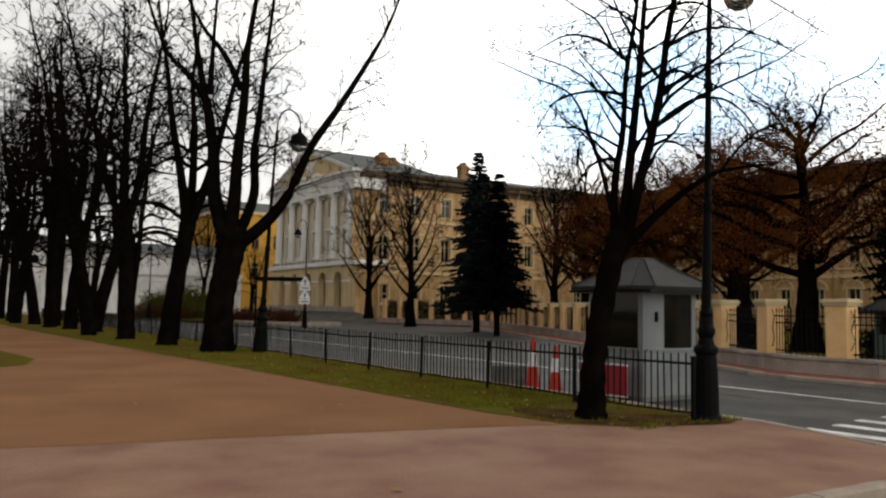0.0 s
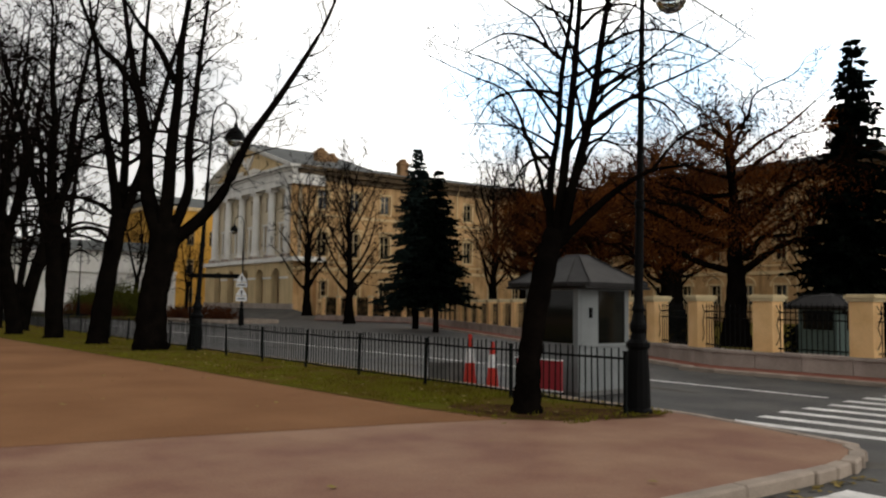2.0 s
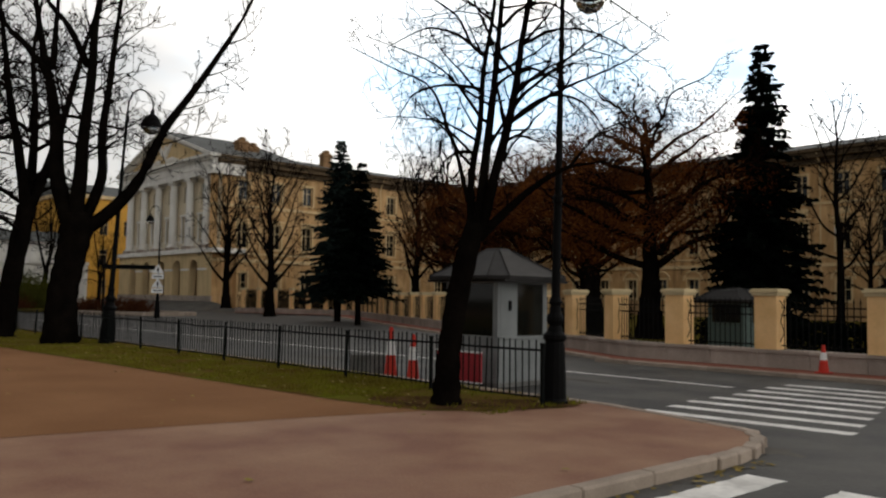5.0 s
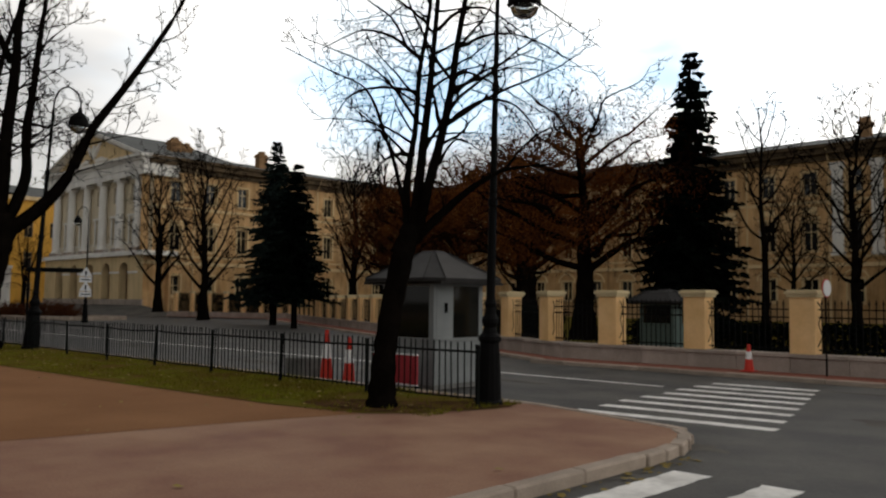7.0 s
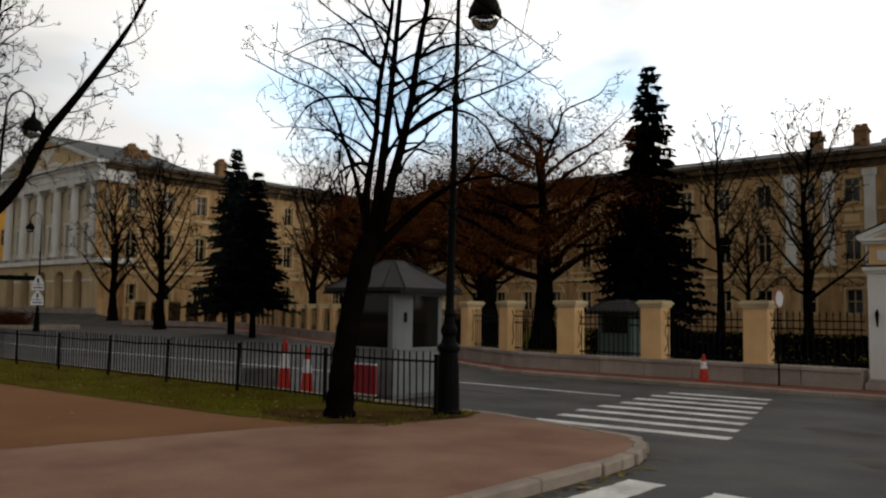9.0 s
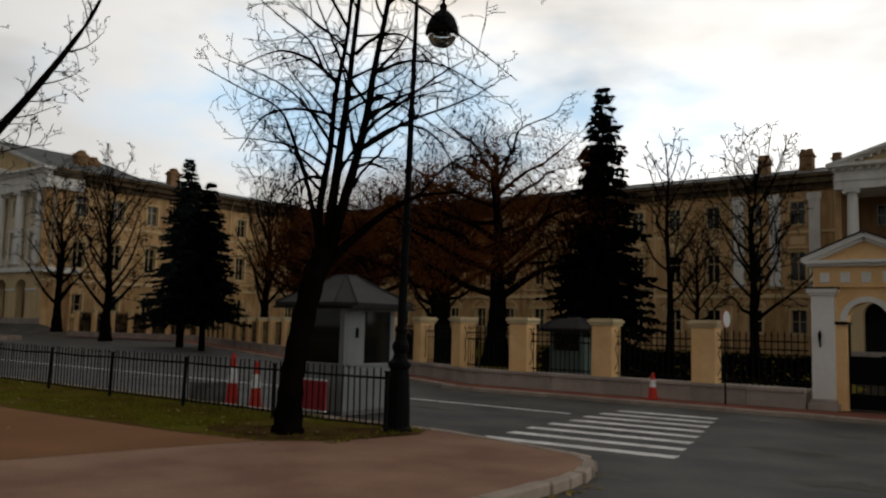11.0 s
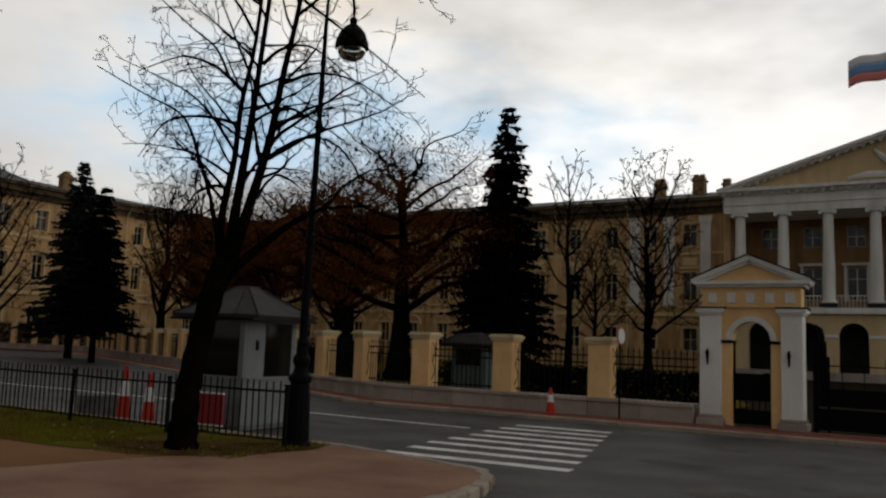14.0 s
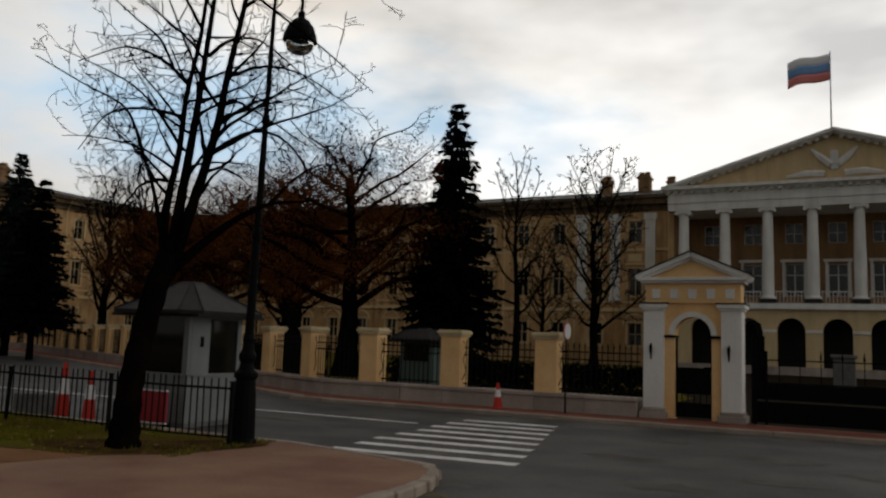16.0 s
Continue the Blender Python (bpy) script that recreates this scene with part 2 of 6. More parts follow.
CONCRETE = material("concrete", (0.150, 0.145, 0.135), 0.9, vary=0.25, scale=4, fine=30, bump=0.3)
BRICKY = material("chimney_plaster", (0.310, 0.185, 0.095), 0.9, vary=0.25, scale=1.0, fine=12, bump=0.2, stain=0.3, spec=0.05)
SIGNWHITE = material("sign_white", (0.72, 0.72, 0.71), 0.4, vary=0.05, scale=5, fine=30, bump=0)
SIGNRED = material("sign_red", (0.50, 0.03, 0.03), 0.4, vary=0.05, scale=5, fine=30, bump=0)
FLAG_WHITE = material("flag_white", (0.94, 0.94, 0.95), 0.8, vary=0.06, scale=2, fine=20, bump=0.1)
FLAG_BLUE = material("flag_blue", (0.24, 0.42, 0.72), 0.8, vary=0.1, scale=2, fine=20, bump=0.1)
FLAG_RED = material("flag_red", (0.85, 0.28, 0.25), 0.8, vary=0.1, scale=2, fine=20, bump=0.1)
DOORBROWN = material("brown_door", (0.085, 0.038, 0.018), 0.6, vary=0.2, scale=3, fine=20, bump=0.1)
# near-black colour in place of the gloom behind arches and windows
ROOM_SHADE = material("room_shade", (0.030, 0.028, 0.026), 0.9, vary=0.2, scale=1, fine=6, bump=0)


def glass(name, tint, rough=0.05, clear=0.6, gloss=0.5):
    m = bpy.data.materials.new(name)
    m.use_nodes = True
    b = m.node_tree.nodes["Principled BSDF"]
    b.inputs["Base Color"].default_value = (*tint, 1)
    b.inputs["Roughness"].default_value = rough
    b.inputs["IOR"].default_value = 1.45
    b.inputs["Specular IOR Level"].default_value = gloss
    b.inputs["Transmission Weight"].default_value = clear
    return m


PANE = glass("window_glass", (0.030, 0.036, 0.036), 0.08, 0.5, 0.3)
BOOTHGLASS = glass("booth_glass", (0.012, 0.012, 0.009), 0.05, 0.4, 0.06)
LANTERNGLASS = glass("lantern_glass", (0.70, 0.72, 0.70), 0.1, 1.0)

# ---- building blocks ----


def part(name, bm, mat, parent=None, label="", smooth=False):
    """Links a bmesh as one mesh object, under a thing or a part."""
    me = bpy.data.meshes.new(name)
    bm.to_mesh(me)
    bm.free()
    for m in (mat if isinstance(mat, (list, tuple)) else [mat]):
        me.materials.append(m)
    if smooth:
        for p in me.polygons:
            p.use_smooth = True
    ob = new(name, me)
    ob.parent = parent
    if label:
        ob["label"] = label
    return ob


def pydata(name, verts, faces, mat, parent=None, label=""):
    me = bpy.data.meshes.new(name)
    me.from_pydata(verts, [], faces)
    me.materials.append(mat)
    ob = new(name, me)
    ob.parent = parent
    if label:
        ob["label"] = label
    return ob


def share(name, ob, m, parent):
    """Another object on the same mesh, a part of parent."""
    o = new(name, ob.data)
    o.parent = parent
    o.matrix_basis = m
    return o


def thing(name, label, category, group="", kind="", at=None):
    e = new(name)
    e.empty_display_size = 0.2
    if at is not None:
        e.matrix_basis = at
    return tagged(e, label, category, group, kind)


def box(bm, x0, x1, y0, y1, z0, z1, bevel=0.0, m=None):
    mat = Matrix.Translation(((x0 + x1) / 2, (y0 + y1) / 2, (z0 + z1) / 2)) @ Matrix.Diagonal((abs(x1 - x0), abs(y1 - y0), abs(z1 - z0), 1))
    r = bmesh.ops.create_cube(bm, size=1, matrix=(m @ mat) if m is not None else mat)
    if bevel:
        es = list({e for v in r["verts"] for e in v.link_edges})
        bmesh.ops.bevel(bm, geom=es, offset=bevel, segments=1, affect="EDGES")
    return bm


def boxes(*specs, bevel=0.0, m=None):
    bm = bmesh.new()
    for s in specs:
        box(bm, *s, bevel=bevel, m=m)
    return bm


def prism(bm, pts, z0, z1):
    """An upright prism over a polygon in plan."""
    lo = [bm.verts.new((x, y, z0)) for x, y in pts]
    hi = [bm.verts.new((x, y, z1)) for x, y in pts]
    n = len(pts)
    bm.faces.new(hi)
    bm.faces.new(lo[::-1])
    for i in range(n):
        bm.faces.new((lo[i], lo[(i + 1) % n], hi[(i + 1) % n], hi[i]))
    bmesh.ops.recalc_face_normals(bm, faces=bm.faces)
    return bm


def lathe(bm, profile, n=16, centre=(0, 0), m=None):
    """Turns (radius, height) rows round the upright axis."""
    rings = []
    for r, z in profile:
        ring = []
        for i in range(n):
            a = 2 * math.pi * i / n
            p = Vector((centre[0] + r * math.cos(a), centre[1] + r * math.sin(a), z))
            ring.append(bm.verts.new(m @ p if m is not None else p))
        rings.append(ring)
    for a, b in zip(rings, rings[1:]):
        for i in range(n):
            bm.faces.new((a[i], a[(i + 1) % n], b[(i + 1) % n], b[i]))
    bm.faces.new(rings[0][::-1])
    bm.faces.new(rings[-1])
    return bm


def tube_rows(verts, faces, pts, radii, n):
    """Adds a tapered tube along pts to lists of vertices and faces."""
    base = len(verts)
    k = len(pts)
    for i, p in enumerate(pts):
        a = pts[max(i - 1, 0)]
        b = pts[min(i + 1, k - 1)]
        d = (b - a)
        d.normalize()
        s = d.cross(Vector((0.31, 0.17, 0.93)) if abs(d.z) < 0.9 else Vector((1, 0.1, 0)))
        s.normalize()
        q = d.cross(s)
        for j in range(n):
            w = 2 * math.pi * j / n
            verts.append(p + (s * math.cos(w) + q * math.sin(w)) * radii[i])
    for i in range(k - 1):
        for j in range(n):
            faces.append((base + i * n + j, base + i * n + (j + 1) % n, base + (i + 1) * n + (j + 1) % n, base + (i + 1) * n + j))
    faces.append(tuple(base + (k - 1) * n + j for j in range(n)))


def tube(bm, pts, radii, n=8):
    vs, fs = [], []
    pts = [Vector(p) for p in pts]
    if not isinstance(radii, (list, tuple)):
        radii = [radii] * len(pts)
    tube_rows(vs, fs, pts, radii, n)
    bv = [bm.verts.new(v) for v in vs]
    for f in fs:
        bm.faces.new([bv[i] for i in f])
    return bm

# ---- ground, road, footways ----
ROAD = -0.12


def sheet(name, pts, z, mat, label, category):
    bm = bmesh.new()
    f = bm.faces.new([bm.verts.new((x, y, z)) for x, y in pts])
    if f.normal.z < 0:
        f.normal_flip()
    bmesh.ops.recalc_face_normals(bm, faces=bm.faces)
    ob = part(name, bm, mat)
    for p in ob.data.polygons:
        if p.normal.z < 0:
            ob.data.flip_normals()
            break
    return tagged(ob, label, category, kind="structure")


sheet("ground", [(-2500, -2500), (2500, -2500), (2500, 2500), (-2500, 2500)], -0.15, EARTH, "bare dark earth round the streets", "ground")
sheet("road", [(-160, -60), (90, -60), (90, 21), (-10, 21), (-70, 48), (-160, 48)], ROAD, ASPHALT, "dark grey worn asphalt carriageway", "road")

CORNER = [(-7.9, 10.82), (-6.9, 10.62), (-5.9, 10.37), (-5.35, 10.24), (-4.93, 9.86), (-4.66, 9.3), (-4.52, 8.55), (-4.52, 8.0)]
island = bmesh.new()
prism(island, [(-160, 10.9)] + CORNER + [(-4.52, -60), (-160, -60)], -0.14, -0.004)
tagged(part("footway", island, FOOTWAY), "pinkish grey asphalt footway at the street corner", "pavement", kind="structure")
sheet("grit_path", [(-10.7, -30), (-10.45, 0.8), (-10.07, 3.2), (-9.5, 6.2), (-9.05, 7.95), (-10.7, 7.6), (-15.3, 7.3), (-21.9, 7.0), (-33.2, 6.25), (-51.6, 5.1), (-150, 2.0), (-150, -30)], 0.0, GRIT, "brown gritty park walk", "path")
VERGE = [(-8.05, 9.9), (-8.5, 8.6), (-9.05, 7.98), (-10.7, 7.62), (-15.3, 7.3), (-21.9, 7.02), (-33.2, 6.27), (-51.6, 5.1), (-150, 2.0), (-150, 10.6), (-8.2, 10.6)]
sheet("verge", VERGE, 0.006, LAWN, "thin autumn grass verge along the railing", "grass")
sheet("park_lawn", [(-22.4, -30), (-22.6, 1.3), (-23.6, 2.3), (-26.0, 2.8), (-31, 2.2), (-60, 0.5), (-120, -6), (-120, -30)], 0.006, LAWN, "dull green park lawn", "grass")

sheet("bare_soil", [(-8.0, 10.3), (-8.35, 8.85), (-9.0, 8.15), (-9.8, 8.0), (-10.6, 8.05), (-10.9, 8.5), (-10.2, 9.2), (-9.5, 9.5), (-9.0, 10.2)], 0.012, SOIL, "bare brown soil with leaf litter at the verge's end", "soil")

# ---- the building ----


def wall_panel(bm, place, a0, a1, z0, z1, holes, depth):
    """A wall in the plane given by place(a, z, d), with holes (a0, a1, z0, z1, arched) and their reveals."""
    cuts = sorted({a0, a1, *[h[0] for h in holes], *[h[1] for h in holes]})
    for c0, c1 in zip(cuts, cuts[1:]):
        mine = sorted([h for h in holes if h[0] <= c0 + 1e-6 and h[1] >= c1 - 1e-6], key=lambda h: h[2])
        z = z0
        for h in mine:
            if h[2] > z + 1e-6:
                bm.faces.new([bm.verts.new(place(a, q, 0)) for a, q in ((c0, z), (c1, z), (c1, h[2]), (c0, h[2]))])
            z = h[3]
        if z1 > z + 1e-6:
            bm.faces.new([bm.verts.new(place(a, q, 0)) for a, q in ((c0, z), (c1, z), (c1, z1), (c0, z1))])
    for h0, h1, q0, q1, arched in holes:
        if arched:
            r, mid = (h1 - h0) / 2, (h0 + h1) / 2
            spring = q1 - r
            arc = [(mid + r * math.cos(math.pi * i / 10), spring + r * math.sin(math.pi * i / 10)) for i in range(11)]
            for i in range(10):
                (ax, az), (bx, bz) = arc[i], arc[i + 1]
                bm.faces.new([bm.verts.new(place(*p, 0)) for p in ((ax, q1), (ax, az), (bx, bz), (bx, q1))] if az < q1 - 1e-6 and bz < q1 - 1e-6 else [bm.verts.new(place(*p, 0)) for p in ([(ax, q1), (ax, az), (bx, bz)] if bz > az else [(ax, az), (bx, bz), (bx, q1)])])
            ring = [(h1, q0)] + arc + [(h0, q0)]
        else:
            ring = [(h0, q0), (h1, q0), (h1, q1), (h0, q1), (h0, q0)]
        for p, q in zip(ring, ring[1:]):
            bm.faces.new([bm.verts.new(place(*p, 0)), bm.verts.new(place(*q, 0)), bm.verts.new(place(*q, depth)), bm.verts.new(place(*p, depth))])


def south(y):
    """A wall that faces -y: a is x."""
    return lambda a, z, d: Vector((a, y + d, z))


def east(x):
    """A wall that faces +x: a is y."""
    return lambda a, z, d: Vector((x - d, a, z))


palace = thing("palace", "long ochre three-storey palace with white columned porticoes", "building")


def window_mesh(w, h, kind):
    """The casement of a window, w by h, with its glazing bars, in the plane y = 0, foot at z = 0."""
    bm = bmesh.new()
    f, k = 0.07, h * (0.66 if kind else 0.5)
    lights = [(a, b, c, d, False) for a, b in ((-w / 2 + f, -0.04), (0.04, w / 2 - f)) for c, d in ((f, k - 0.035), (k + 0.035, h - f))]
    wall_panel(bm, south(-0.05), -w / 2, w / 2, 0, h, lights, 0.1)
    bmesh.ops.remove_doubles(bm, verts=bm.verts, dist=0.001)
    return bm


def pane_mesh(w, h):
    bm = bmesh.new()
    box(bm, -w / 2 + 0.06, w / 2 - 0.06, 0.052, 0.072, 0.05, h - 0.05)
    return bm


STOCK = {}


def windows(spots, w, h, turn, mat=CREAM):
    """Windows at (x, y, z) feet, turned about z, all on the same two meshes."""
    for x, y, z in spots:
        m = pose(x, y, z, 0, 0, turn)
        key = (round(w, 2), round(h, 2))
        if key not in STOCK:
            STOCK[key] = (part("window", window_mesh(w, h, h > 2.4), mat, palace), part("pane", pane_mesh(w, h), PANE))
            a, b = STOCK[key]
            a.matrix_basis = m
            b.parent = a
        else:
            a = share("window", STOCK[key][0], m, palace)
            share("pane", STOCK[key][1], Matrix(), a)


def ledge(name, specs, mat, parent=None):
    return part(name, boxes(*specs), mat, parent or palace)


FY, WX = 89.0, -90.0   # the main front's plane and the wing flank's plane
ROWS_Z = ((2.1, 4.5, 1.5), (7.5, 10.5, 1.45), (13.4, 15.8, 1.45))   # foot, head and width of the three rows of windows


def flank(place, a0, a1, first, step, name, z0):
    """A plain stretch of front with three rows of windows. Returns the window axes."""
    holes, axes = [], []
    a = first
    while a < a1 - 1.2:
        axes.append(a)
        for q0, q1, w in ROWS_Z:
            holes.append((a - w / 2, a + w / 2, q0 + z0, q1 + z0, False))
        a += step
    bm = bmesh.new()
    wall_panel(bm, place, a0, a1, -0.2, 17.2 + z0, holes, 0.45)
    part(name, bm, OCHRE, palace)
    return axes


ax_main = flank(south(FY), -92.0, -17.0, -88.4, 4.42, "wall_main", 0.0)
for q0, q1, w in ROWS_Z:
    windows([(a, FY + 0.3, q0) for a in ax_main], w, q1 - q0, 0)
ax_wing = flank(east(WX), 44.0, FY, 48.4, 4.6, "wall_flank", 0.0)
for q0, q1, w in ROWS_Z:
    windows([(WX - 0.3, a, q0) for a in ax_wing], w, q1 - q0, 90)
ax_far = flank(south(FY), 21.0, 70.0, 24.0, 4.42, "wall_far", 0.0)

# surrounds of the windows, sills and little hoods
for axes, turn in ((ax_main, 0), (ax_wing, 90)):
    sill = hood = None
    for a in axes:
        for (q0, q1, w) in ROWS_Z:
            at = pose(a, FY, 0) if turn == 0 else pose(WX, a, 0, 0, 0, 90)
            bm = boxes((-w / 2 - 0.2, w / 2 + 0.2, -0.16, 0.02, q0 - 0.22, q0 - 0.04))
            if q0 > 7 and q0 < 9:
                box(bm, -w / 2 - 0.35, w / 2 + 0.35, -0.28, 0.02, q1 + 0.35, q1 + 0.55)
            for s in (-1, 1):
                box(bm, min(s * w / 2, s * (w / 2 + 0.2)), max(s * w / 2, s * (w / 2 + 0.2)), -0.07, 0.02, q0, q1 + 0.2)
            box(bm, -w / 2, w / 2, -0.07, 0.02, q1, q1 + 0.2)
            part("window_surround", bm, CREAM, palace).matrix_basis = at

# rusticated courses of the ground storey, broken at the windows
for turn, axes, a0, a1 in ((0, ax_main, -89.9, -17.0), (90, ax_wing, 44.1, FY - 0.3)):
    for k in range(8):
        z = 0.7 + k * 0.62
        cuts = [a0]
        if z + 0.54 > ROWS_Z[0][0] - 0.25 and z < ROWS_Z[0][1] + 0.22:
            for a in axes:
                cuts += [a - 0.97, a + 0.97]
        cuts.append(a1)
        bm = bmesh.new()
        for c0, c1 in zip(cuts[::2], cuts[1::2]):
            if turn:
                box(bm, WX - 0.02, WX + 0.06, c0, c1, z, z + 0.54)
            else:
                box(bm, c0, c1, FY - 0.06, FY + 0.02, z, z + 0.54)
        tagged(part("stone_course", bm, OCHRE, palace), kind="stuff")
# arched mouldings over the ground-floor windows, panels between the storeys, rainwater pipes
for a in ax_main:
    bm = tube(bmesh.new(), [(a + 1.25 * math.cos(math.pi * i / 8), FY - 0.09, 4.35 + 1.15 * math.sin(math.pi * i / 8)) for i in range(9)], 0.11, 6)
    part("arched_moulding", bm, CREAM, palace)
    part("frieze_panel", boxes((a - 0.75, a + 0.75, FY - 0.08, FY + 0.02, 11.3, 12.1), bevel=0.03), CREAM, palace)
for a in (-86.2, -68.5, -50.8, -37.6, -28.9, -18.4):
    part("rain_pipe", tube(bmesh.new(), [(a, FY - 1.1, 18.0), (a, FY - 0.3, 16.7), (a, FY - 0.3, 9.0), (a, FY - 0.3, 0.3)], 0.09, 8), CREAM, palace)
for a in (50.6, 69.2, 83.0):
    part("rain_pipe", tube(bmesh.new(), [(WX + 1.1, a, 18.0), (WX + 0.3, a, 16.7), (WX + 0.3, a, 9.0), (WX + 0.3, a, 0.3)], 0.09, 8), CREAM, palace)
# string courses, cornice, roof
ledge("string_course", [(-90, -17, FY - 0.25, FY + 0.1, 5.75, 6.15), (-90, -17, FY - 0.18, FY + 0.1, 6.7, 6.9)], CREAM)
ledge("string_course", [(-90, -17, FY - 0.16, FY + 0.1, 12.45, 12.75)], CREAM)
ledge("string_course", [(WX - 0.1, WX + 0.25, 44.0, FY - 0.3, 5.75, 6.15), (WX - 0.1, WX + 0.18, 44.0, FY - 0.3, 6.7, 6.9)], CREAM)
ledge("string_course", [(WX - 0.1, WX + 0.16, 44.0, FY - 0.3, 12.45, 12.75)], CREAM)
# both cornices carry their underside shade as dark colour
ledge("cornice", [(-90, -17, FY - 0.35, FY + 0.5, 16.9, 17.5), (-90, -17, FY - 1.05, FY + 0.5, 17.5, 18.1), (-90, -17, FY - 1.45, FY + 0.5, 18.1, 18.4)], SHADED_CORNICE)
ledge("cornice", [(WX - 0.5, WX + 0.35, 44.5, FY - 0.4, 16.9, 17.5), (WX - 0.5, WX + 1.0, 44.5, FY - 1.1, 17.5, 18.1), (WX - 0.5, WX + 1.45, 44.5, FY - 1.5, 18.1, 18.4)], SHADED_CORNICE)


def hip(bm, x0, x1, y0, y1, z0, z1, along):
    if along == "x":
        a, b = (x0, (y0 + y1) / 2, z1), (x1, (y0 + y1) / 2, z1)
        vs = [bm.verts.new(p) for p in ((x0, y0, z0), (x1, y0, z0), (x1, y1, z0), (x0, y1, z0), a, b)]
        for f in ((0, 1, 5, 4), (2, 3, 4, 5), (1, 2, 5), (3, 0, 4), (3, 2, 1, 0)):
            bm.faces.new([vs[i] for i in f])
    else:
        a, b = ((x0 + x1) / 2, y0, z1), ((x0 + x1) / 2, y1, z1)
        vs = [bm.verts.new(p) for p in ((x0, y0, z0), (x1, y0, z0), (x1, y1, z0), (x0, y1, z0), a, b)]
        for f in ((0, 1, 4), (1, 2, 5, 4), (2, 3, 5), (3, 0, 4, 5), (3, 2, 1, 0)):
            bm.faces.new([vs[i] for i in f])
    return bm


part("roof", hip(bmesh.new(), -119, 70, FY - 1.2, FY + 22, 18.5, 21.2, "x"), ROOF, palace)
part("roof", hip(bmesh.new(), -117.5, WX + 1.2, 46.0, FY + 3, 18.5, 21.6, "y"), ROOF, palace)
part("back_wall", boxes((-118, 70, FY + 20, FY + 20.5, -0.2, 18.5), (-118, -117.5, 45, FY + 20, -0.2, 18.5)), OCHRE, palace)
for x, y, s, top in ((-82, 92.5, 0.4, 21.4), (-26.3, 92.5, 0.5, 21.4), (-21.9, 92.5, 0.65, 21.6), (-18.9, 92.5, 0.35, 20.9), (-94, 50, 0.6, 21.5), (-95, 52.2, 0.35, 21.2), (-93.5, 62.5, 0.5, 21.4)):
    bm = boxes((x - s, x + s, y - 0.7, y + 0.7, 18.4, top), (x - s - 0.15, x + s + 0.15, y - 0.85, y + 0.85, top - 0.5, top - 0.25), bevel=0.04)
    for i in (-0.5, 0.5):
        box(bm, x + i * s - 0.25, x + i * s + 0.25, y - 0.3, y + 0.3, top, top + 0.35)
    part("chimney", bm, BRICKY, palace)


def column_mesh(h, r):
    """A smooth tapering column with a moulded base and an Ionic-like capital."""
    bm = bmesh.new()
    lathe(bm, [(r * 1.28, 0.0), (r * 1.28, 0.12 * r), (r * 1.35, 0.3 * r), (r * 1.15, 0.5 * r), (r, 0.7 * r), (r, h * 0.35), (r * 0.84, h - 1.0 * r), (r * 0.92, h - 0.9 * r), (r * 0.86, h - 0.75 * r), (r * 1.1, h - 0.45 * r)], 20)
    box(bm, -1.25 * r, 1.25 * r, -1.05 * r, 1.05 * r, h - 0.45 * r, h)
    for s in (-1, 1):
        m = Matrix.Translation((s * 1.15 * r, 0, h - 0.42 * r)) @ Matrix.Rotation(math.pi / 2, 4, "X")
        lathe(bm, [(0.36 * r, -1.08 * r), (0.36 * r, 1.08 * r)], 12, m=m)
    return bm


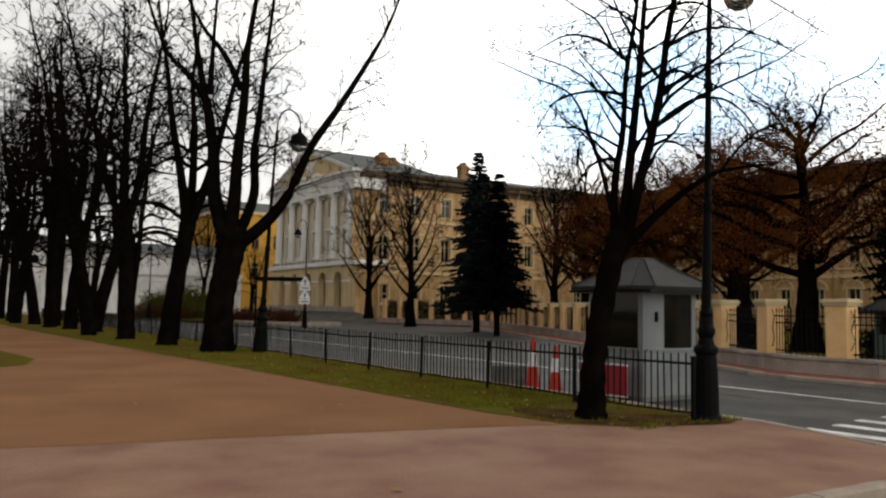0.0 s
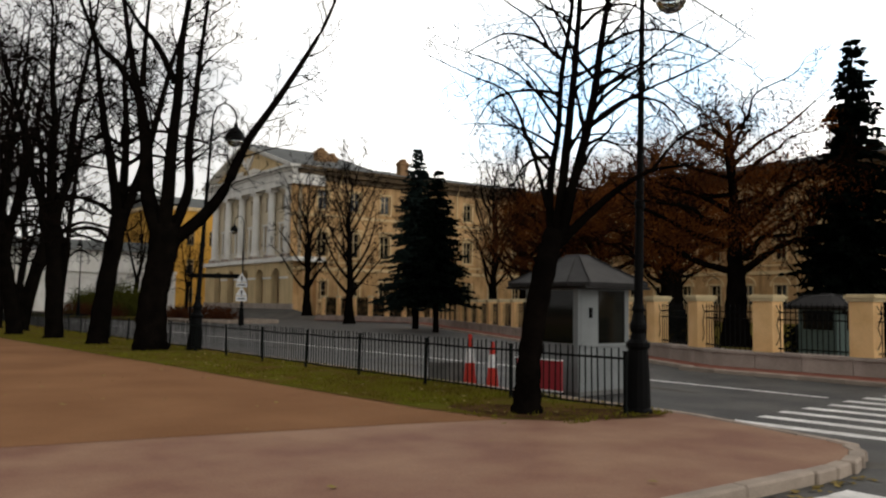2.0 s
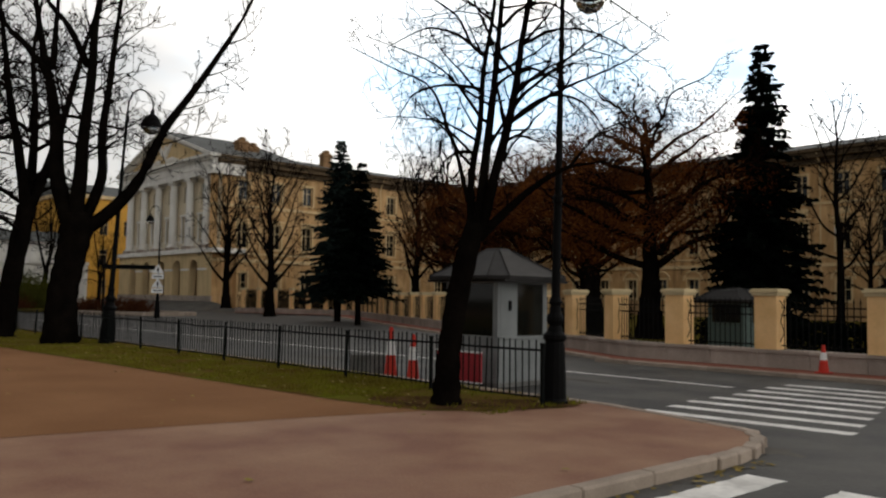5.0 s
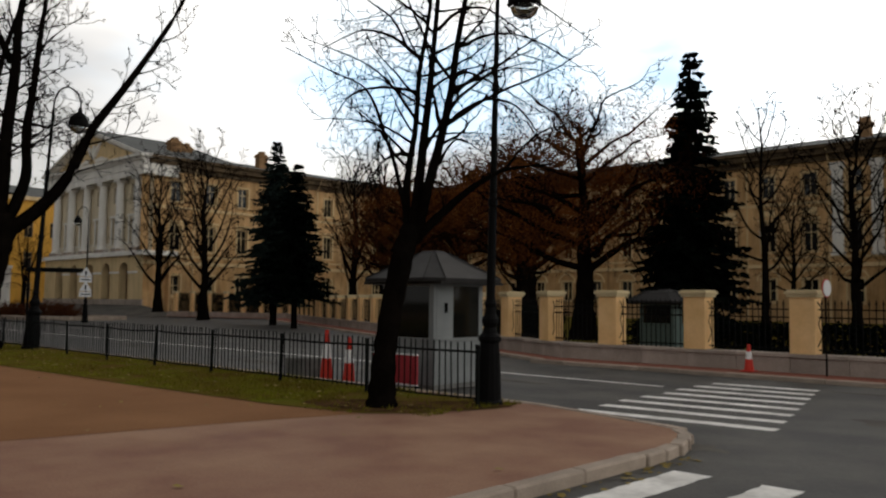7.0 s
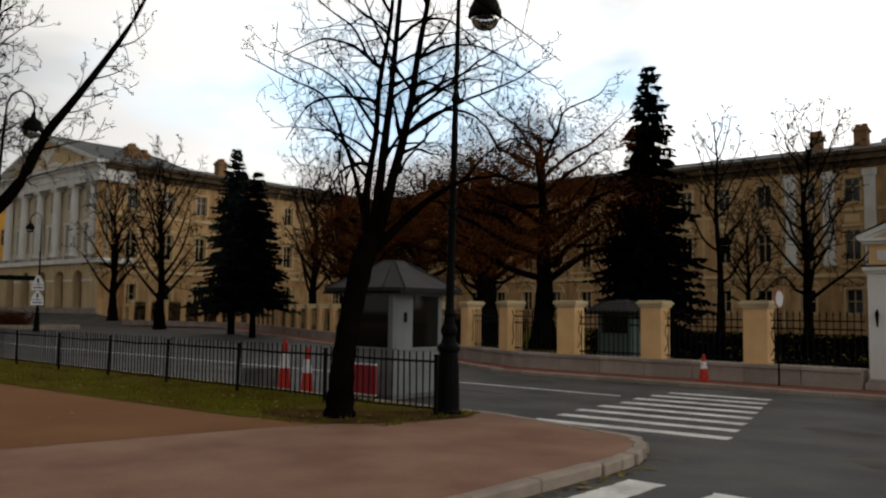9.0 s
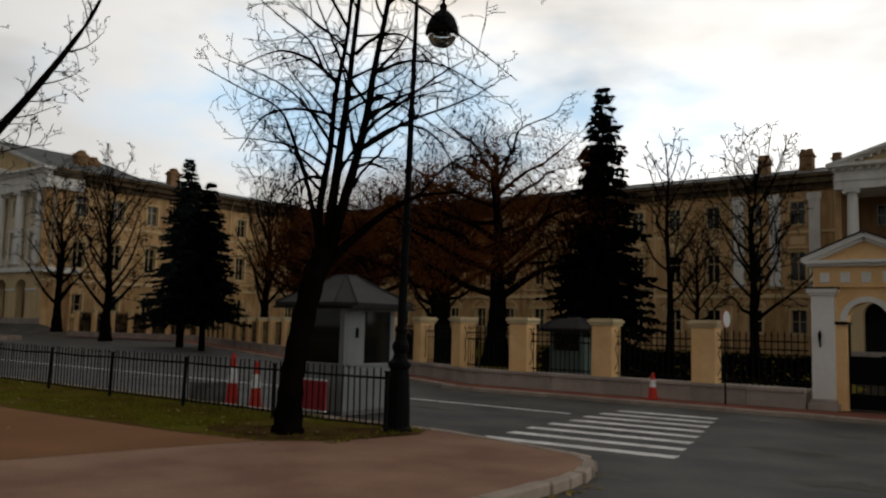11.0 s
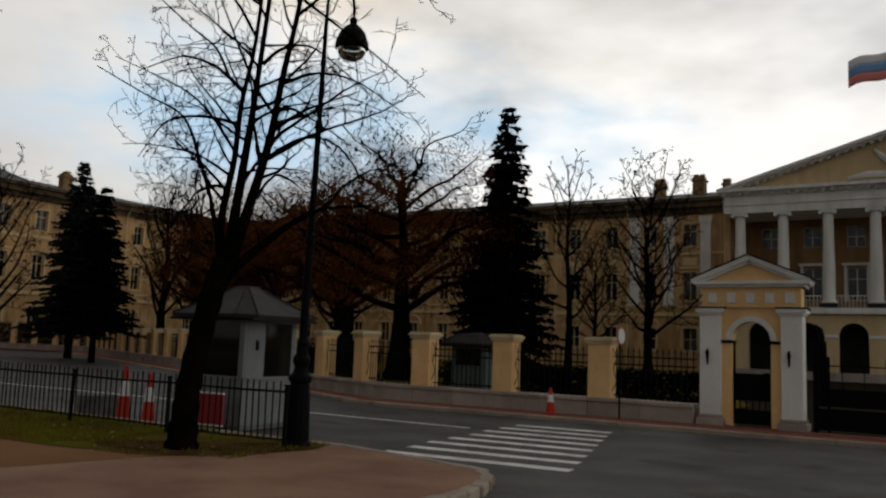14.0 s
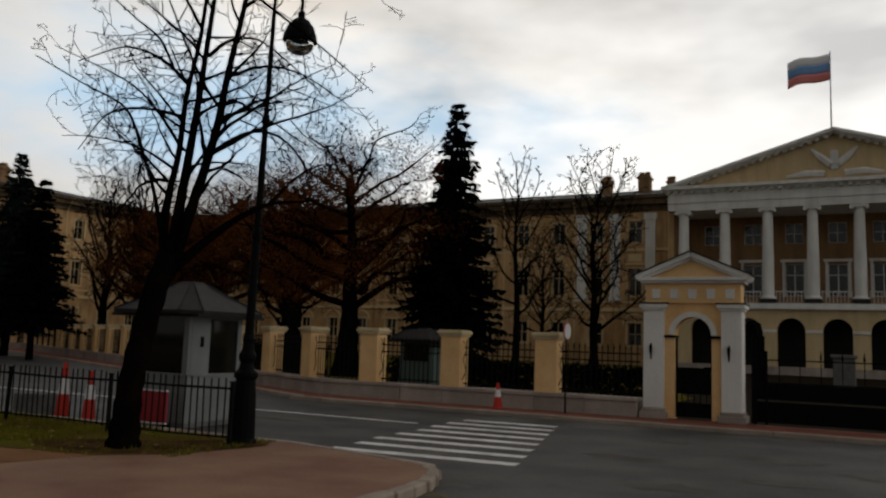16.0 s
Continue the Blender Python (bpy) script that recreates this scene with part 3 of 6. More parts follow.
def portico(cx, y, half, n, step, z0, back, sides, arcade):
    """A giant portico over an arcade: arched ground storey, ledge, columns, entablature with dentils and pediment. It faces -y."""
    x0, x1 = cx - half, cx + half
    ledge_z, foot, head, corn, apex = 6.0 + z0, 6.65 + z0, 15.15 + z0, 17.45 + z0, 22.1 + z0
    holes = []
    bays = [cx + (i - (n - 2) / 2) * step for i in range(n - 1)]
    for b in bays:
        holes.append((b - 1.2, b + 1.2, 0.6 + z0, 4.98 + z0, True))
    bm = bmesh.new()
    wall_panel(bm, south(y), x0, x1, -0.3, ledge_z - 0.25, holes, 0.9)
    part("arcade", bm, CREAM, palace)
    part("arcade_plinth", boxes((x0 - 0.1, x1 + 0.1, y - 0.12, y + 0.02, -0.3, 0.6 + z0)), STONE, palace)
    for b in bays:   # imposts between the arches
        part("impost", boxes((b + 1.2, b + step - 1.2, y - 0.1, y + 0.05, 3.65 + z0, 3.9 + z0)), WHITE, palace)
    # the main portico's inner wall is blackened to stand for arcade shade
    part("inner_wall", boxes((x0, x1, y + 3.2, y + 3.5, -0.2, ledge_z - 0.3)), OCHRE if arcade else ROOM_SHADE, palace)
    part("portico_ledge", boxes((x0 - 0.35, x1 + 0.35, y - 0.4, y + back, ledge_z - 0.25, ledge_z), (x0 - 0.2, x1 + 0.2, y - 0.25, y + back, ledge_z, foot - 0.35)), WHITE, palace)
    deep = 0.98 if arcade else 5.4
    # the upper wall behind the columns, with two rows of windows
    hs = [(b - 0.85, b + 0.85, 7.3 + z0, 10.4 + z0, False) for b in bays] + [(b - 0.8, b + 0.8, 12.4 + z0, 14.4 + z0, False) for b in bays]
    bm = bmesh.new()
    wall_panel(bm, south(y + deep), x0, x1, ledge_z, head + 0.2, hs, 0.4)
    # the main portico's wall has its shade painted in; the wing's is plain cream
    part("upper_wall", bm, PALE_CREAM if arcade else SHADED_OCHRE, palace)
    windows([(b, y + deep + 0.3, 7.3 + z0) for b in bays], 1.7, 3.1, 0, WHITE)
    windows([(b, y + deep + 0.3, 12.4 + z0) for b in bays], 1.6, 2.0, 0, WHITE)
    for b in bays:
        bm = boxes((b - 1.1, b - 0.85, y + deep - 0.1, y + deep + 0.02, 7.2 + z0, 10.6 + z0), (b + 0.85, b + 1.1, y + deep - 0.1, y + deep + 0.02, 7.2 + z0, 10.6 + z0), (b - 1.25, b + 1.25, y + deep - 0.25, y + deep + 0.02, 10.6 + z0, 10.85 + z0))
        part("window_surround", bm, WHITE, palace)
        # a railing between the column feet
        bm = boxes((b - step / 2 + 0.6, b + step / 2 - 0.6, y + 0.25, y + 0.32, 7.35 + z0, 7.42 + z0))
        part("balcony_rail", bm, WHITE, palace)
        for i in range(9):
            q = b - step / 2 + 0.7 + i * (step - 1.4) / 8
            key = ("baluster", z0)
            if key not in STOCK:
                STOCK[key] = part("baluster", boxes((-0.025, 0.025, -0.025, 0.025, foot - 0.35, 7.35 + z0)), WHITE, palace)
                STOCK[key].matrix_basis = pose(q, y + 0.285, 0)
            else:
                share("baluster", STOCK[key], pose(q, y + 0.285, 0), palace)
    # columns on dark plinths
    first = None
    for i in range(n):
        x = cx + (i - (n - 1) / 2) * step
        part("column_plinth", boxes((x - 0.72, x + 0.72, y - 0.3, y + 1.1, foot - 0.35, foot + 0.05), bevel=0.03), DARKSTONE if not arcade else STONE, palace)
        if first is None:
            first = part("column", column_mesh(head - foot, 0.52), WHITE, palace, smooth=False)
            first.matrix_basis = pose(x, y + 0.4, foot)
        else:
            share("column", first, pose(x, y + 0.4, foot), palace)
    part("architrave", boxes((x0 + 0.2, x1 - 0.2, y - 0.2, y + back, head, head + 0.75)), WHITE, palace)
    part("fascia", boxes((x0 + 0.15, x1 - 0.15, y - 0.3, y + back, head + 0.75, head + 0.9)), WHITE, palace)
    part("frieze", boxes((x0 + 0.2, x1 - 0.2, y - 0.2, y + back, head + 0.9, corn - 0.42)), WHITE, palace)
    part("cornice", boxes((x0 - 0.35, x1 + 0.35, y - 0.9, y + back, corn - 0.3, corn), (x0 - 0.1, x1 + 0.1, y - 0.6, y + back, corn - 0.42, corn - 0.3)), WHITE, palace)
    dent = boxes((-0.17, 0.17, -0.55, 0.1, -0.23, 0.0))
    d0 = part("dentil", dent, WHITE, palace)
    k = int((x1 - x0) / 0.72)
    d0.matrix_basis = pose(x0 + 0.3, y, corn - 0.42)
    for i in range(1, k):
        share("dentil", d0, pose(x0 + 0.3 + i * 0.72, y, corn - 0.42), palace)
    # pediment: tympanum, raking cornices with dentils, roof behind
    bm = bmesh.new()
    prof = [(x0 + 0.4, corn), (x1 - 0.4, corn), (cx, apex - 0.5)]
    fr = [bm.verts.new((a, y + 0.1, z)) for a, z in prof]
    bk = [bm.verts.new((a, y + 0.7, z)) for a, z in prof]
    bm.faces.new(fr), bm.faces.new(bk[::-1])
    for i in range(3):
        bm.faces.new((fr[i], bk[i], bk[(i + 1) % 3], fr[(i + 1) % 3]))
    part("tympanum", bm, CREAM, palace)
    rise = math.atan2(apex - corn, half + 0.35)
    long = math.hypot(apex - corn, half + 0.35)
    for s in (-1, 1):
        if s < 0:
            m = Matrix.Translation((cx - half - 0.35, y, corn)) @ Matrix.Rotation(-rise, 4, "Y")
            yy = (-0.9, 0.7)
            dd = (-0.5, 0.1)
        else:
            m = Matrix.Translation((cx + half + 0.35, y, corn)) @ Matrix.Rotation(math.pi, 4, "Z") @ Matrix.Rotation(-rise, 4, "Y")
            yy = (-0.7, 0.9)
            dd = (-0.1, 0.5)
        part("raking_cornice", boxes((0, long, *yy, -0.3, 0.0), (0, long, yy[0] * 0.7, yy[1] * 0.7, -0.45, -0.3), m=m), WHITE, palace)
        for i in range(1, int(long / 0.72)):
            o = part("dentil", boxes((-0.17, 0.17, *dd, -0.65, -0.45)), WHITE, palace) if i == 1 else share("dentil", o, Matrix(), palace)
            o.matrix_basis = m @ Matrix.Translation((i * 0.72, 0, 0))
    bm = bmesh.new()
    vs = [bm.verts.new(p) for p in ((x0 - 0.4, y - 0.8, corn + 0.02), (cx, y - 0.8, apex + 0.03), (x1 + 0.4, y - 0.8, corn + 0.02), (x0 - 0.4, y + back + 8, corn + 0.02), (cx, y + back + 8, apex + 0.03), (x1 + 0.4, y + back + 8, corn + 0.02))]
    for f in ((0, 1, 4, 3), (1, 2, 5, 4)):
        bm.faces.new([vs[i] for i in f])
    part("portico_roof", bm, ROOF, palace)
    if sides:
        part("side_wall", boxes((x0, x0 + 0.5, y + 1.2, y + back, -0.2, head)), OCHRE, palace)
        part("side_wall", boxes((x1 - 0.5, x1, y + 1.2, y + back, -0.2, head)), OCHRE, palace)
    # relief in the tympanum: an emblem as plain raised shapes
    bm = boxes((cx - 0.35, cx + 0.35, y - 0.12, y + 0.12, corn + 0.9, corn + 2.7), bevel=0.1)
    for s in (-1, 1):
        tube(bm, [(cx + s * 0.3, y, corn + 1.4), (cx + s * 1.2, y, corn + 2.2), (cx + s * 1.9, y, corn + 2.9)], [0.35, 0.3, 0.12], 6)
        tube(bm, [(cx + s * 0.8, y, corn + 0.6), (cx + s * 2.4, y, corn + 0.7), (cx + s * 4.0, y, corn + 0.45)], [0.3, 0.32, 0.15], 6)
    part("relief", bm, WHITE, palace)


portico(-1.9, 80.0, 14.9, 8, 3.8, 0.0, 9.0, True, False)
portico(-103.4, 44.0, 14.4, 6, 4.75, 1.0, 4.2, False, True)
# white pilasters beside the main portico
for x in (-28.1, -24.3, -20.4):
    part("pilaster", boxes((x - 0.55, x + 0.55, FY - 0.28, FY + 0.05, 6.95, 15.9), (x - 0.7, x + 0.7, FY - 0.36, FY + 0.05, 15.9, 16.6), (x - 0.68, x + 0.68, FY - 0.34, FY + 0.05, 6.91, 7.3)), WHITE, palace)
# flag on the apex
flag = thing("flag", "white, blue and red striped flag flying from a roof pole", "flag")
part("flagpole", tube(bmesh.new(), [(-2.1, 80.6, 22.0), (-2.1, 80.6, 25.5), (-2.1, 80.6, 29.6)], [0.07, 0.05, 0.04], 8), IRON, flag)
for k, mat in enumerate((FLAG_WHITE, FLAG_BLUE, FLAG_RED)):
    bm = bmesh.new()
    grid = []
    for i in range(15):
        s = i / 14
        x = -2.15 - 3.6 * s
        yy = 80.6 + 0.28 * math.sin(s * 7.0) * s
        row = []
        for j in range(4):
            z = 29.4 - (k + j / 3) * 0.83 - 0.35 * s - 0.14 * math.sin(s * 6.2 + 0.8) * s
            row.append(bm.verts.new((x, yy + 0.05 * j / 3, z)))
        grid.append(row)
    for a, b in zip(grid, grid[1:]):
        for j in range(3):
            bm.faces.new((a[j], b[j], b[j + 1], a[j + 1]))
    ob = part("stripe", bm, mat, flag, smooth=True)
    so = ob.modifiers.new("thick", "SOLIDIFY")
    so.thickness = 0.02

# ---- trees ----


THIN = [0.006]   # the thinnest twig


def grow(verts, faces, rng, p, d, length, r, level, top, lift, spread, density):
    """One branch with its side shoots, as tapered tubes in the lists."""
    n = (7, 6, 4, 3, 2)[min(level, 4)]
    pts, radii = [p.copy()], [r]
    step = length / n
    d = d.normalized()
    wob = (0.10, 0.20, 0.30, 0.38, 0.42)[min(level, 4)]
    for i in range(n):
        d = (d + Vector((rng.uniform(-wob, wob), rng.uniform(-wob, wob), rng.uniform(-wob, wob) + lift))).normalized()
        p = p + d * step
        pts.append(p.copy())
        radii.append(max(r * (1 - 0.85 * (i + 1) / n), THIN[0]))
    tube_rows(verts, faces, pts, radii, (7, 5, 4, 3, 3)[min(level, 4)])
    if level < top:
        shoots(verts, faces, rng, pts, radii, length, level, top, lift, spread, density)


def shoots(verts, faces, rng, pts, radii, length, level, top, lift, spread, density, start=0.25):
    """Side branches along a line of points."""
    n = len(pts) - 1
    count = max(2, int(density[min(level, len(density) - 1)] * length))
    for c in range(count):
        s = start + (1 - start) * (c + rng.random()) / count
        f = min(s * n, n - 1e-3)
        i = int(f)
        q = pts[i].lerp(pts[i + 1], f - i)
        ax = (pts[i + 1] - pts[i]).normalized()
        side = ax.cross(Vector((rng.uniform(-1, 1), rng.uniform(-1, 1), rng.uniform(-1, 1))))
        if side.length < 1e-3:
            continue
        side.normalize()
        dd = ax * (1 - spread * 0.55) + side * spread
        ln = length * rng.uniform(0.35, 0.7) * (1.1 - 0.5 * s)
        rr = max(min(radii[i] * 0.6, 0.012 * ln + 0.004), THIN[0])
        grow(verts, faces, rng, q, dd, ln, rr, level + 1, top, lift, spread, density)


def smooth_line(points, n):
    """Points of a Catmull-Rom line."""
    P = [Vector(p) for p in points]
    P = [P[0] * 2 - P[1]] + P + [P[-1] * 2 - P[-2]]
    out = []
    for i in range(1, len(P) - 2):
        for k in range(n):
            t = k / n
            a, b, c, d = P[i - 1], P[i], P[i + 1], P[i + 2]
            out.append(0.5 * ((2 * b) + (c - a) * t + (2 * a - 5 * b + 4 * c - d) * t * t + (3 * b - a - 3 * c + d) * t * t * t))
    out.append(P[-2])
    return out


TREE_GROUPS = {"street_tree": "limes along the verge", "garden_tree": "bare garden trees", "russet_tree": "russet garden trees"}


def bare_tree(name, at, trunk, stems, seed, label, top=4, density=(1.6, 2.2, 3.0, 3.5), spread=0.85, lift=0.05, twig=TWIG, side_len=0.55, thin=0.008):
    """A leafless tree from the lines of its trunk and main stems: rows of (right, depth, up, radius)."""
    rng = random.Random(seed)
    THIN[0] = thin
    t = thing(name, label, "tree", TREE_GROUPS[name], at=at)
    vs, fs = [], []
    line = smooth_line([r[:3] for r in trunk], 4)
    rad = np.interp(np.linspace(0, len(trunk) - 1, len(line)), range(len(trunk)), [r[3] for r in trunk])
    rad = [x * (1 + 0.06 * math.sin(3.1 * i + seed)) for i, x in enumerate(rad)]
    tube_rows(vs, fs, line, rad, 14)
    bm = bmesh.new()
    bv = [bm.verts.new(v) for v in vs]
    for f in fs:
        bm.faces.new([bv[i] for i in f])
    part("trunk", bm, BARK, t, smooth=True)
    for st in stems:
        vs, fs = [], []
        line = smooth_line([r[:3] for r in st], 4)
        rad = list(np.interp(np.linspace(0, len(st) - 1, len(line)), range(len(st)), [r[3] for r in st]))
        tube_rows(vs, fs, line, rad, 8)
        bm = bmesh.new()
        bv = [bm.verts.new(v) for v in vs]
        for f in fs:
            bm.faces.new([bv[i] for i in f])
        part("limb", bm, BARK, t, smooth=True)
        cv, cf = [], []
        full = sum((b - a).length for a, b in zip(line, line[1:]))
        n = len(line) - 1
        count = int(full * density[0])
        for c in range(count):
            s = 0.22 + 0.78 * (c + rng.random()) / count
            f = min(s * n, n - 1e-3)
            i = int(f)
            q = line[i].lerp(line[i + 1], f - i)
            ax = (line[i + 1] - line[i]).normalized()
            side = ax.cross(Vector((rng.uniform(-1, 1), rng.uniform(-1, 1), rng.uniform(-1, 1))))
            if side.length < 0.05:
                continue
            side.normalize()
            ln = full * side_len * rng.uniform(0.3, 0.65) * (1.15 - 0.6 * s)
            grow(cv, cf, rng, q, ax * 0.55 + side * spread, ln, min(rad[i] * 0.55, 0.016 * ln + 0.006), 1, top, lift, spread, density)
        if cf:
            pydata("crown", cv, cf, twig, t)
    return t


def bough(r0, r1, *points):
    """A limb through points, tapering from r0 to r1."""
    n = len(points) - 1
    return [(*p, r0 + (r1 - r0) * i / n) for i, p in enumerate(points)]


def leader_tree(seed, height, r, first, count, reach, rise=0.55, taper=0.65, top=0.95):
    """Trunk and boughs of a tree with one leading stem: boughs leave it all the way up, go out and turn upwards."""
    rng = random.Random(seed)
    rows = []
    for i in range(8):
        s = i / 7
        rows.append((rng.uniform(-0.02, 0.02) * height * s, rng.uniform(-0.02, 0.02) * height * s, height * top * s - 0.1 * (i == 0), r * (1.35 if i == 0 else 1.0 - 0.93 * s ** 0.9)))
    stems = []
    for k in range(count):
        s = first + (0.97 - first) * (k + rng.uniform(-0.3, 0.3)) / count
        s = min(max(s, first), 0.97)
        f = s * 7
        i = min(int(f), 6)
        p = Vector(rows[i][:3]).lerp(Vector(rows[i + 1][:3]), f - i)
        a = 2.4 * k + rng.uniform(-0.5, 0.5)
        ln = reach * (1 - taper * (s - first) / (1 - first)) * rng.uniform(0.75, 1.1)
        up = ln * rise * rng.uniform(0.6, 1.3) * (0.6 + 0.9 * s)
        r0 = max(0.022, r * 0.42 * (1 - 0.72 * s))
        stems.append(bough(r0, 0.012, *[(p.x + ln * q * math.cos(a + w), p.y + ln * q * math.sin(a + w), p.z + up * q ** 1.2 + rng.uniform(-0.07, 0.07) * ln) for q, w in ((0.0, 0.0), (0.3, rng.uniform(-0.12, 0.12)), (0.55, rng.uniform(-0.2, 0.2)), (0.8, rng.uniform(-0.25, 0.25)), (1.0, rng.uniform(-0.3, 0.3)))]))
    return rows, stems


def lime(seed, height, lean=0.0, forks=3, r=0.34, first=0.28, wide=(0.07, 0.17), skirt=0):
    """Trunk and stems of a tall street lime."""
    rng = random.Random(seed)
    fz = height * first
    trunk = [(0, 0, -0.1, r * 1.5), (0.02, 0, 0.35, r * 1.12), (lean * 0.4, rng.uniform(-0.1, 0.1), fz * 0.5, r), (lean, rng.uniform(-0.15, 0.15), fz, r * 0.95), (lean * 1.2, 0, fz + 0.5, r * 0.7)]
    stems = []
    for k in range(forks):
        a = 2 * math.pi * (k + rng.uniform(-0.25, 0.25)) / forks
        out = height * rng.uniform(*wide)
        h = height * rng.uniform(0.82, 1.0)
        stems.append([(lean, 0, fz * 0.95, r * 0.62)] + [(lean * (1 + s) + out * math.cos(a) * s ** 0.8 + rng.uniform(-0.12, 0.12), out * math.sin(a) * s ** 0.8 + rng.uniform(-0.12, 0.12), fz + (h - fz) * s, r * 0.55 * (1 - s) + 0.02) for s in (0.2, 0.42, 0.65, 0.85, 1.0)])
    for k in range(skirt):   # low side boughs that droop and turn up
        a, z, ln = 2.4 * k + rng.uniform(-0.4, 0.4), height * rng.uniform(0.20, 0.46), height * rng.uniform(0.14, 0.24)
        stems.append(bough(r * 0.26, 0.02, *[(lean + ln * q * math.cos(a), ln * q * math.sin(a), z + ln * h + rng.uniform(-0.1, 0.1)) for q, h in ((0.02, 0.0), (0.3, 0.16), (0.6, 0.12), (0.85, 0.08), (1.0, 0.22))]))
    return trunk, stems


def facing(x, y, z=0.0):
    """A frame at (x, y) whose x axis points to the right of one who looks there from the origin."""
    return pose(x, y, z, 0, 0, math.degrees(math.atan2(y, x)) - 90)


BLACK_LABEL = "tall leafless dark-barked lime tree on the grass verge"
# the tree by the railing's end: a leaning trunk, three leaders, and crooked side boughs
leaders = [
    bough(0.070, 0.020, (0.40, 0.05, 2.7), (0.38, 0.15, 3.4), (0.43, 0.2, 3.9), (0.52, 0.2, 4.5), (0.57, 0.2, 5.4), (0.72, 0.1, 6.4), (0.8, 0.0, 8.0), (0.75, 0.0, 9.4)),
    bough(0.088, 0.020, (0.48, 0, 2.7), (0.58, -0.1, 3.6), (0.66, -0.1, 4.4), (0.73, -0.15, 5.1), (0.80, -0.2, 6.0), (0.95, -0.2, 8.0), (1.05, -0.2, 9.8)),
    bough(0.092, 0.020, (0.55, 0, 2.7), (0.74, -0.2, 3.55), (0.90, -0.3, 4.2), (1.04, -0.35, 4.9), (1.14, -0.4, 5.7), (1.30, -0.5, 6.7), (1.5, -0.5, 8.3), (1.7, -0.5, 9.8)),
    bough(0.085, 0.014, (0.50, 0, 2.6), (0.90, -0.1, 3.0), (1.25, -0.2, 3.32), (1.60, -0.3, 3.57), (1.95, -0.4, 3.72), (2.6, -0.6, 3.78)),
]
boughs_one_side = [
    bough(0.040, 0.008, (0.34, 0.1, 3.2), (0.19, 0.1, 3.83), (0.0, 0.0, 4.37), (-0.17, 0.0, 4.83), (-0.38, 0.0, 5.1), (-0.85, -0.1, 5.28), (-1.55, -0.2, 5.6)),
    bough(0.034, 0.007, (0.55, 0.2, 5.05), (0.14, 0.3, 5.14), (-0.30, 0.4, 5.13), (-0.62, 0.5, 4.98), (-0.95, 0.6, 4.45)),
    bough(0.036, 0.008, (0.58, 0.2, 5.6), (0.20, 0.1, 5.88), (-0.10, 0.0, 5.96), (-0.42, -0.1, 5.93), (-0.98, -0.2, 5.6)),
    bough(0.026, 0.007, (0.36, 0.1, 5.76), (0.12, -0.1, 6.15), (-0.25, -0.3, 6.35), (-0.9, -0.5, 6.8)),
    bough(0.034, 0.007, (0.46, 0.1, 3.98), (0.22, -0.1, 3.97), (-0.02, -0.2, 3.82), (-0.14, -0.3, 3.6), (-0.5, -0.4, 3.1)),
    bough(0.030, 0.007, (0.52, 0.2, 4.6), (0.1, 0.7, 5.3), (-0.4, 1.1, 5.8), (-1.5, 1.4, 6.3)),
    bough(0.028, 0.007, (0.75, 0.0, 7.0), (0.2, -0.6, 7.0), (-0.6, -1.0, 6.8), (-1.6, -1.3, 6.3)),
    bough(0.030, 0.007, (0.72, 0.1, 6.5), (0.3, 0.3, 7.2), (-0.3, 0.5, 7.5), (-1.1, 0.7, 7.4)),
]
boughs_other_side = [
    bough(0.036, 0.008, (0.84, -0.2, 5.95), (1.08, -0.3, 6.18), (1.40, -0.4, 6.27), (1.72, -0.5, 6.15), (2.5, -0.6, 5.55)),
    bough(0.038, 0.008, (1.05, -0.4, 4.85), (1.34, -0.5, 5.09), (1.65, -0.6, 5.26), (2.3, -0.8, 5.52)),
    bough(0.034, 0.007, (1.08, -0.4, 5.15), (1.30, -0.2, 5.29), (1.55, 0.0, 5.27), (1.9, 0.1, 5.13), (2.6, 0.3, 4.8)),
    bough(0.036, 0.007, (0.95, -0.3, 4.38), (1.20, -0.5, 4.58), (1.55, -0.7, 4.73), (1.95, -0.8, 4.65), (2.25, -0.9, 4.3), (2.4, -1.0, 3.85)),
    bough(0.030, 0.007, (0.88, -0.3, 3.8), (1.04, -0.1, 4.12), (1.27, 0.1, 4.27), (1.7, 0.3, 4.05)),
    bough(0.032, 0.007, (1.12, -0.4, 5.6), (1.7, -0.1, 5.95), (2.4, 0.2, 6.0), (3.3, 0.4, 5.6)),
    bough(0.028, 0.007, (1.9, -0.4, 3.72), (2.3, -0.2, 4.2), (2.8, 0.0, 4.5), (3.5, 0.2, 4.5)),
    bough(0.030, 0.007, (1.35, -0.5, 7.0), (1.9, 0.0, 6.9), (2.7, 0.4, 6.6), (3.7, 0.6, 6.0)),
    bough(0.030, 0.007, (1.3, -0.5, 6.7), (1.9, -0.7, 7.2), (2.6, -0.9, 7.3), (3.4, -1.1, 7.0)),
]
bare_tree("street_tree", facing(-9.41, 8.66), [(0.03, 0, -0.1, 0.300), (0.04, 0, 0.15, 0.228), (0.07, 0, 0.8, 0.184), (0.17, 0, 1.55, 0.176), (0.33, 0, 2.35, 0.178), (0.47, 0, 2.85, 0.155)], leaders + boughs_one_side + boughs_other_side, 5, "leafless dark lime tree with a leaning forked trunk", density=(2.3, 3.0, 3.8, 3.4), side_len=0.60, thin=0.0055, lift=0.0, spread=0.95)
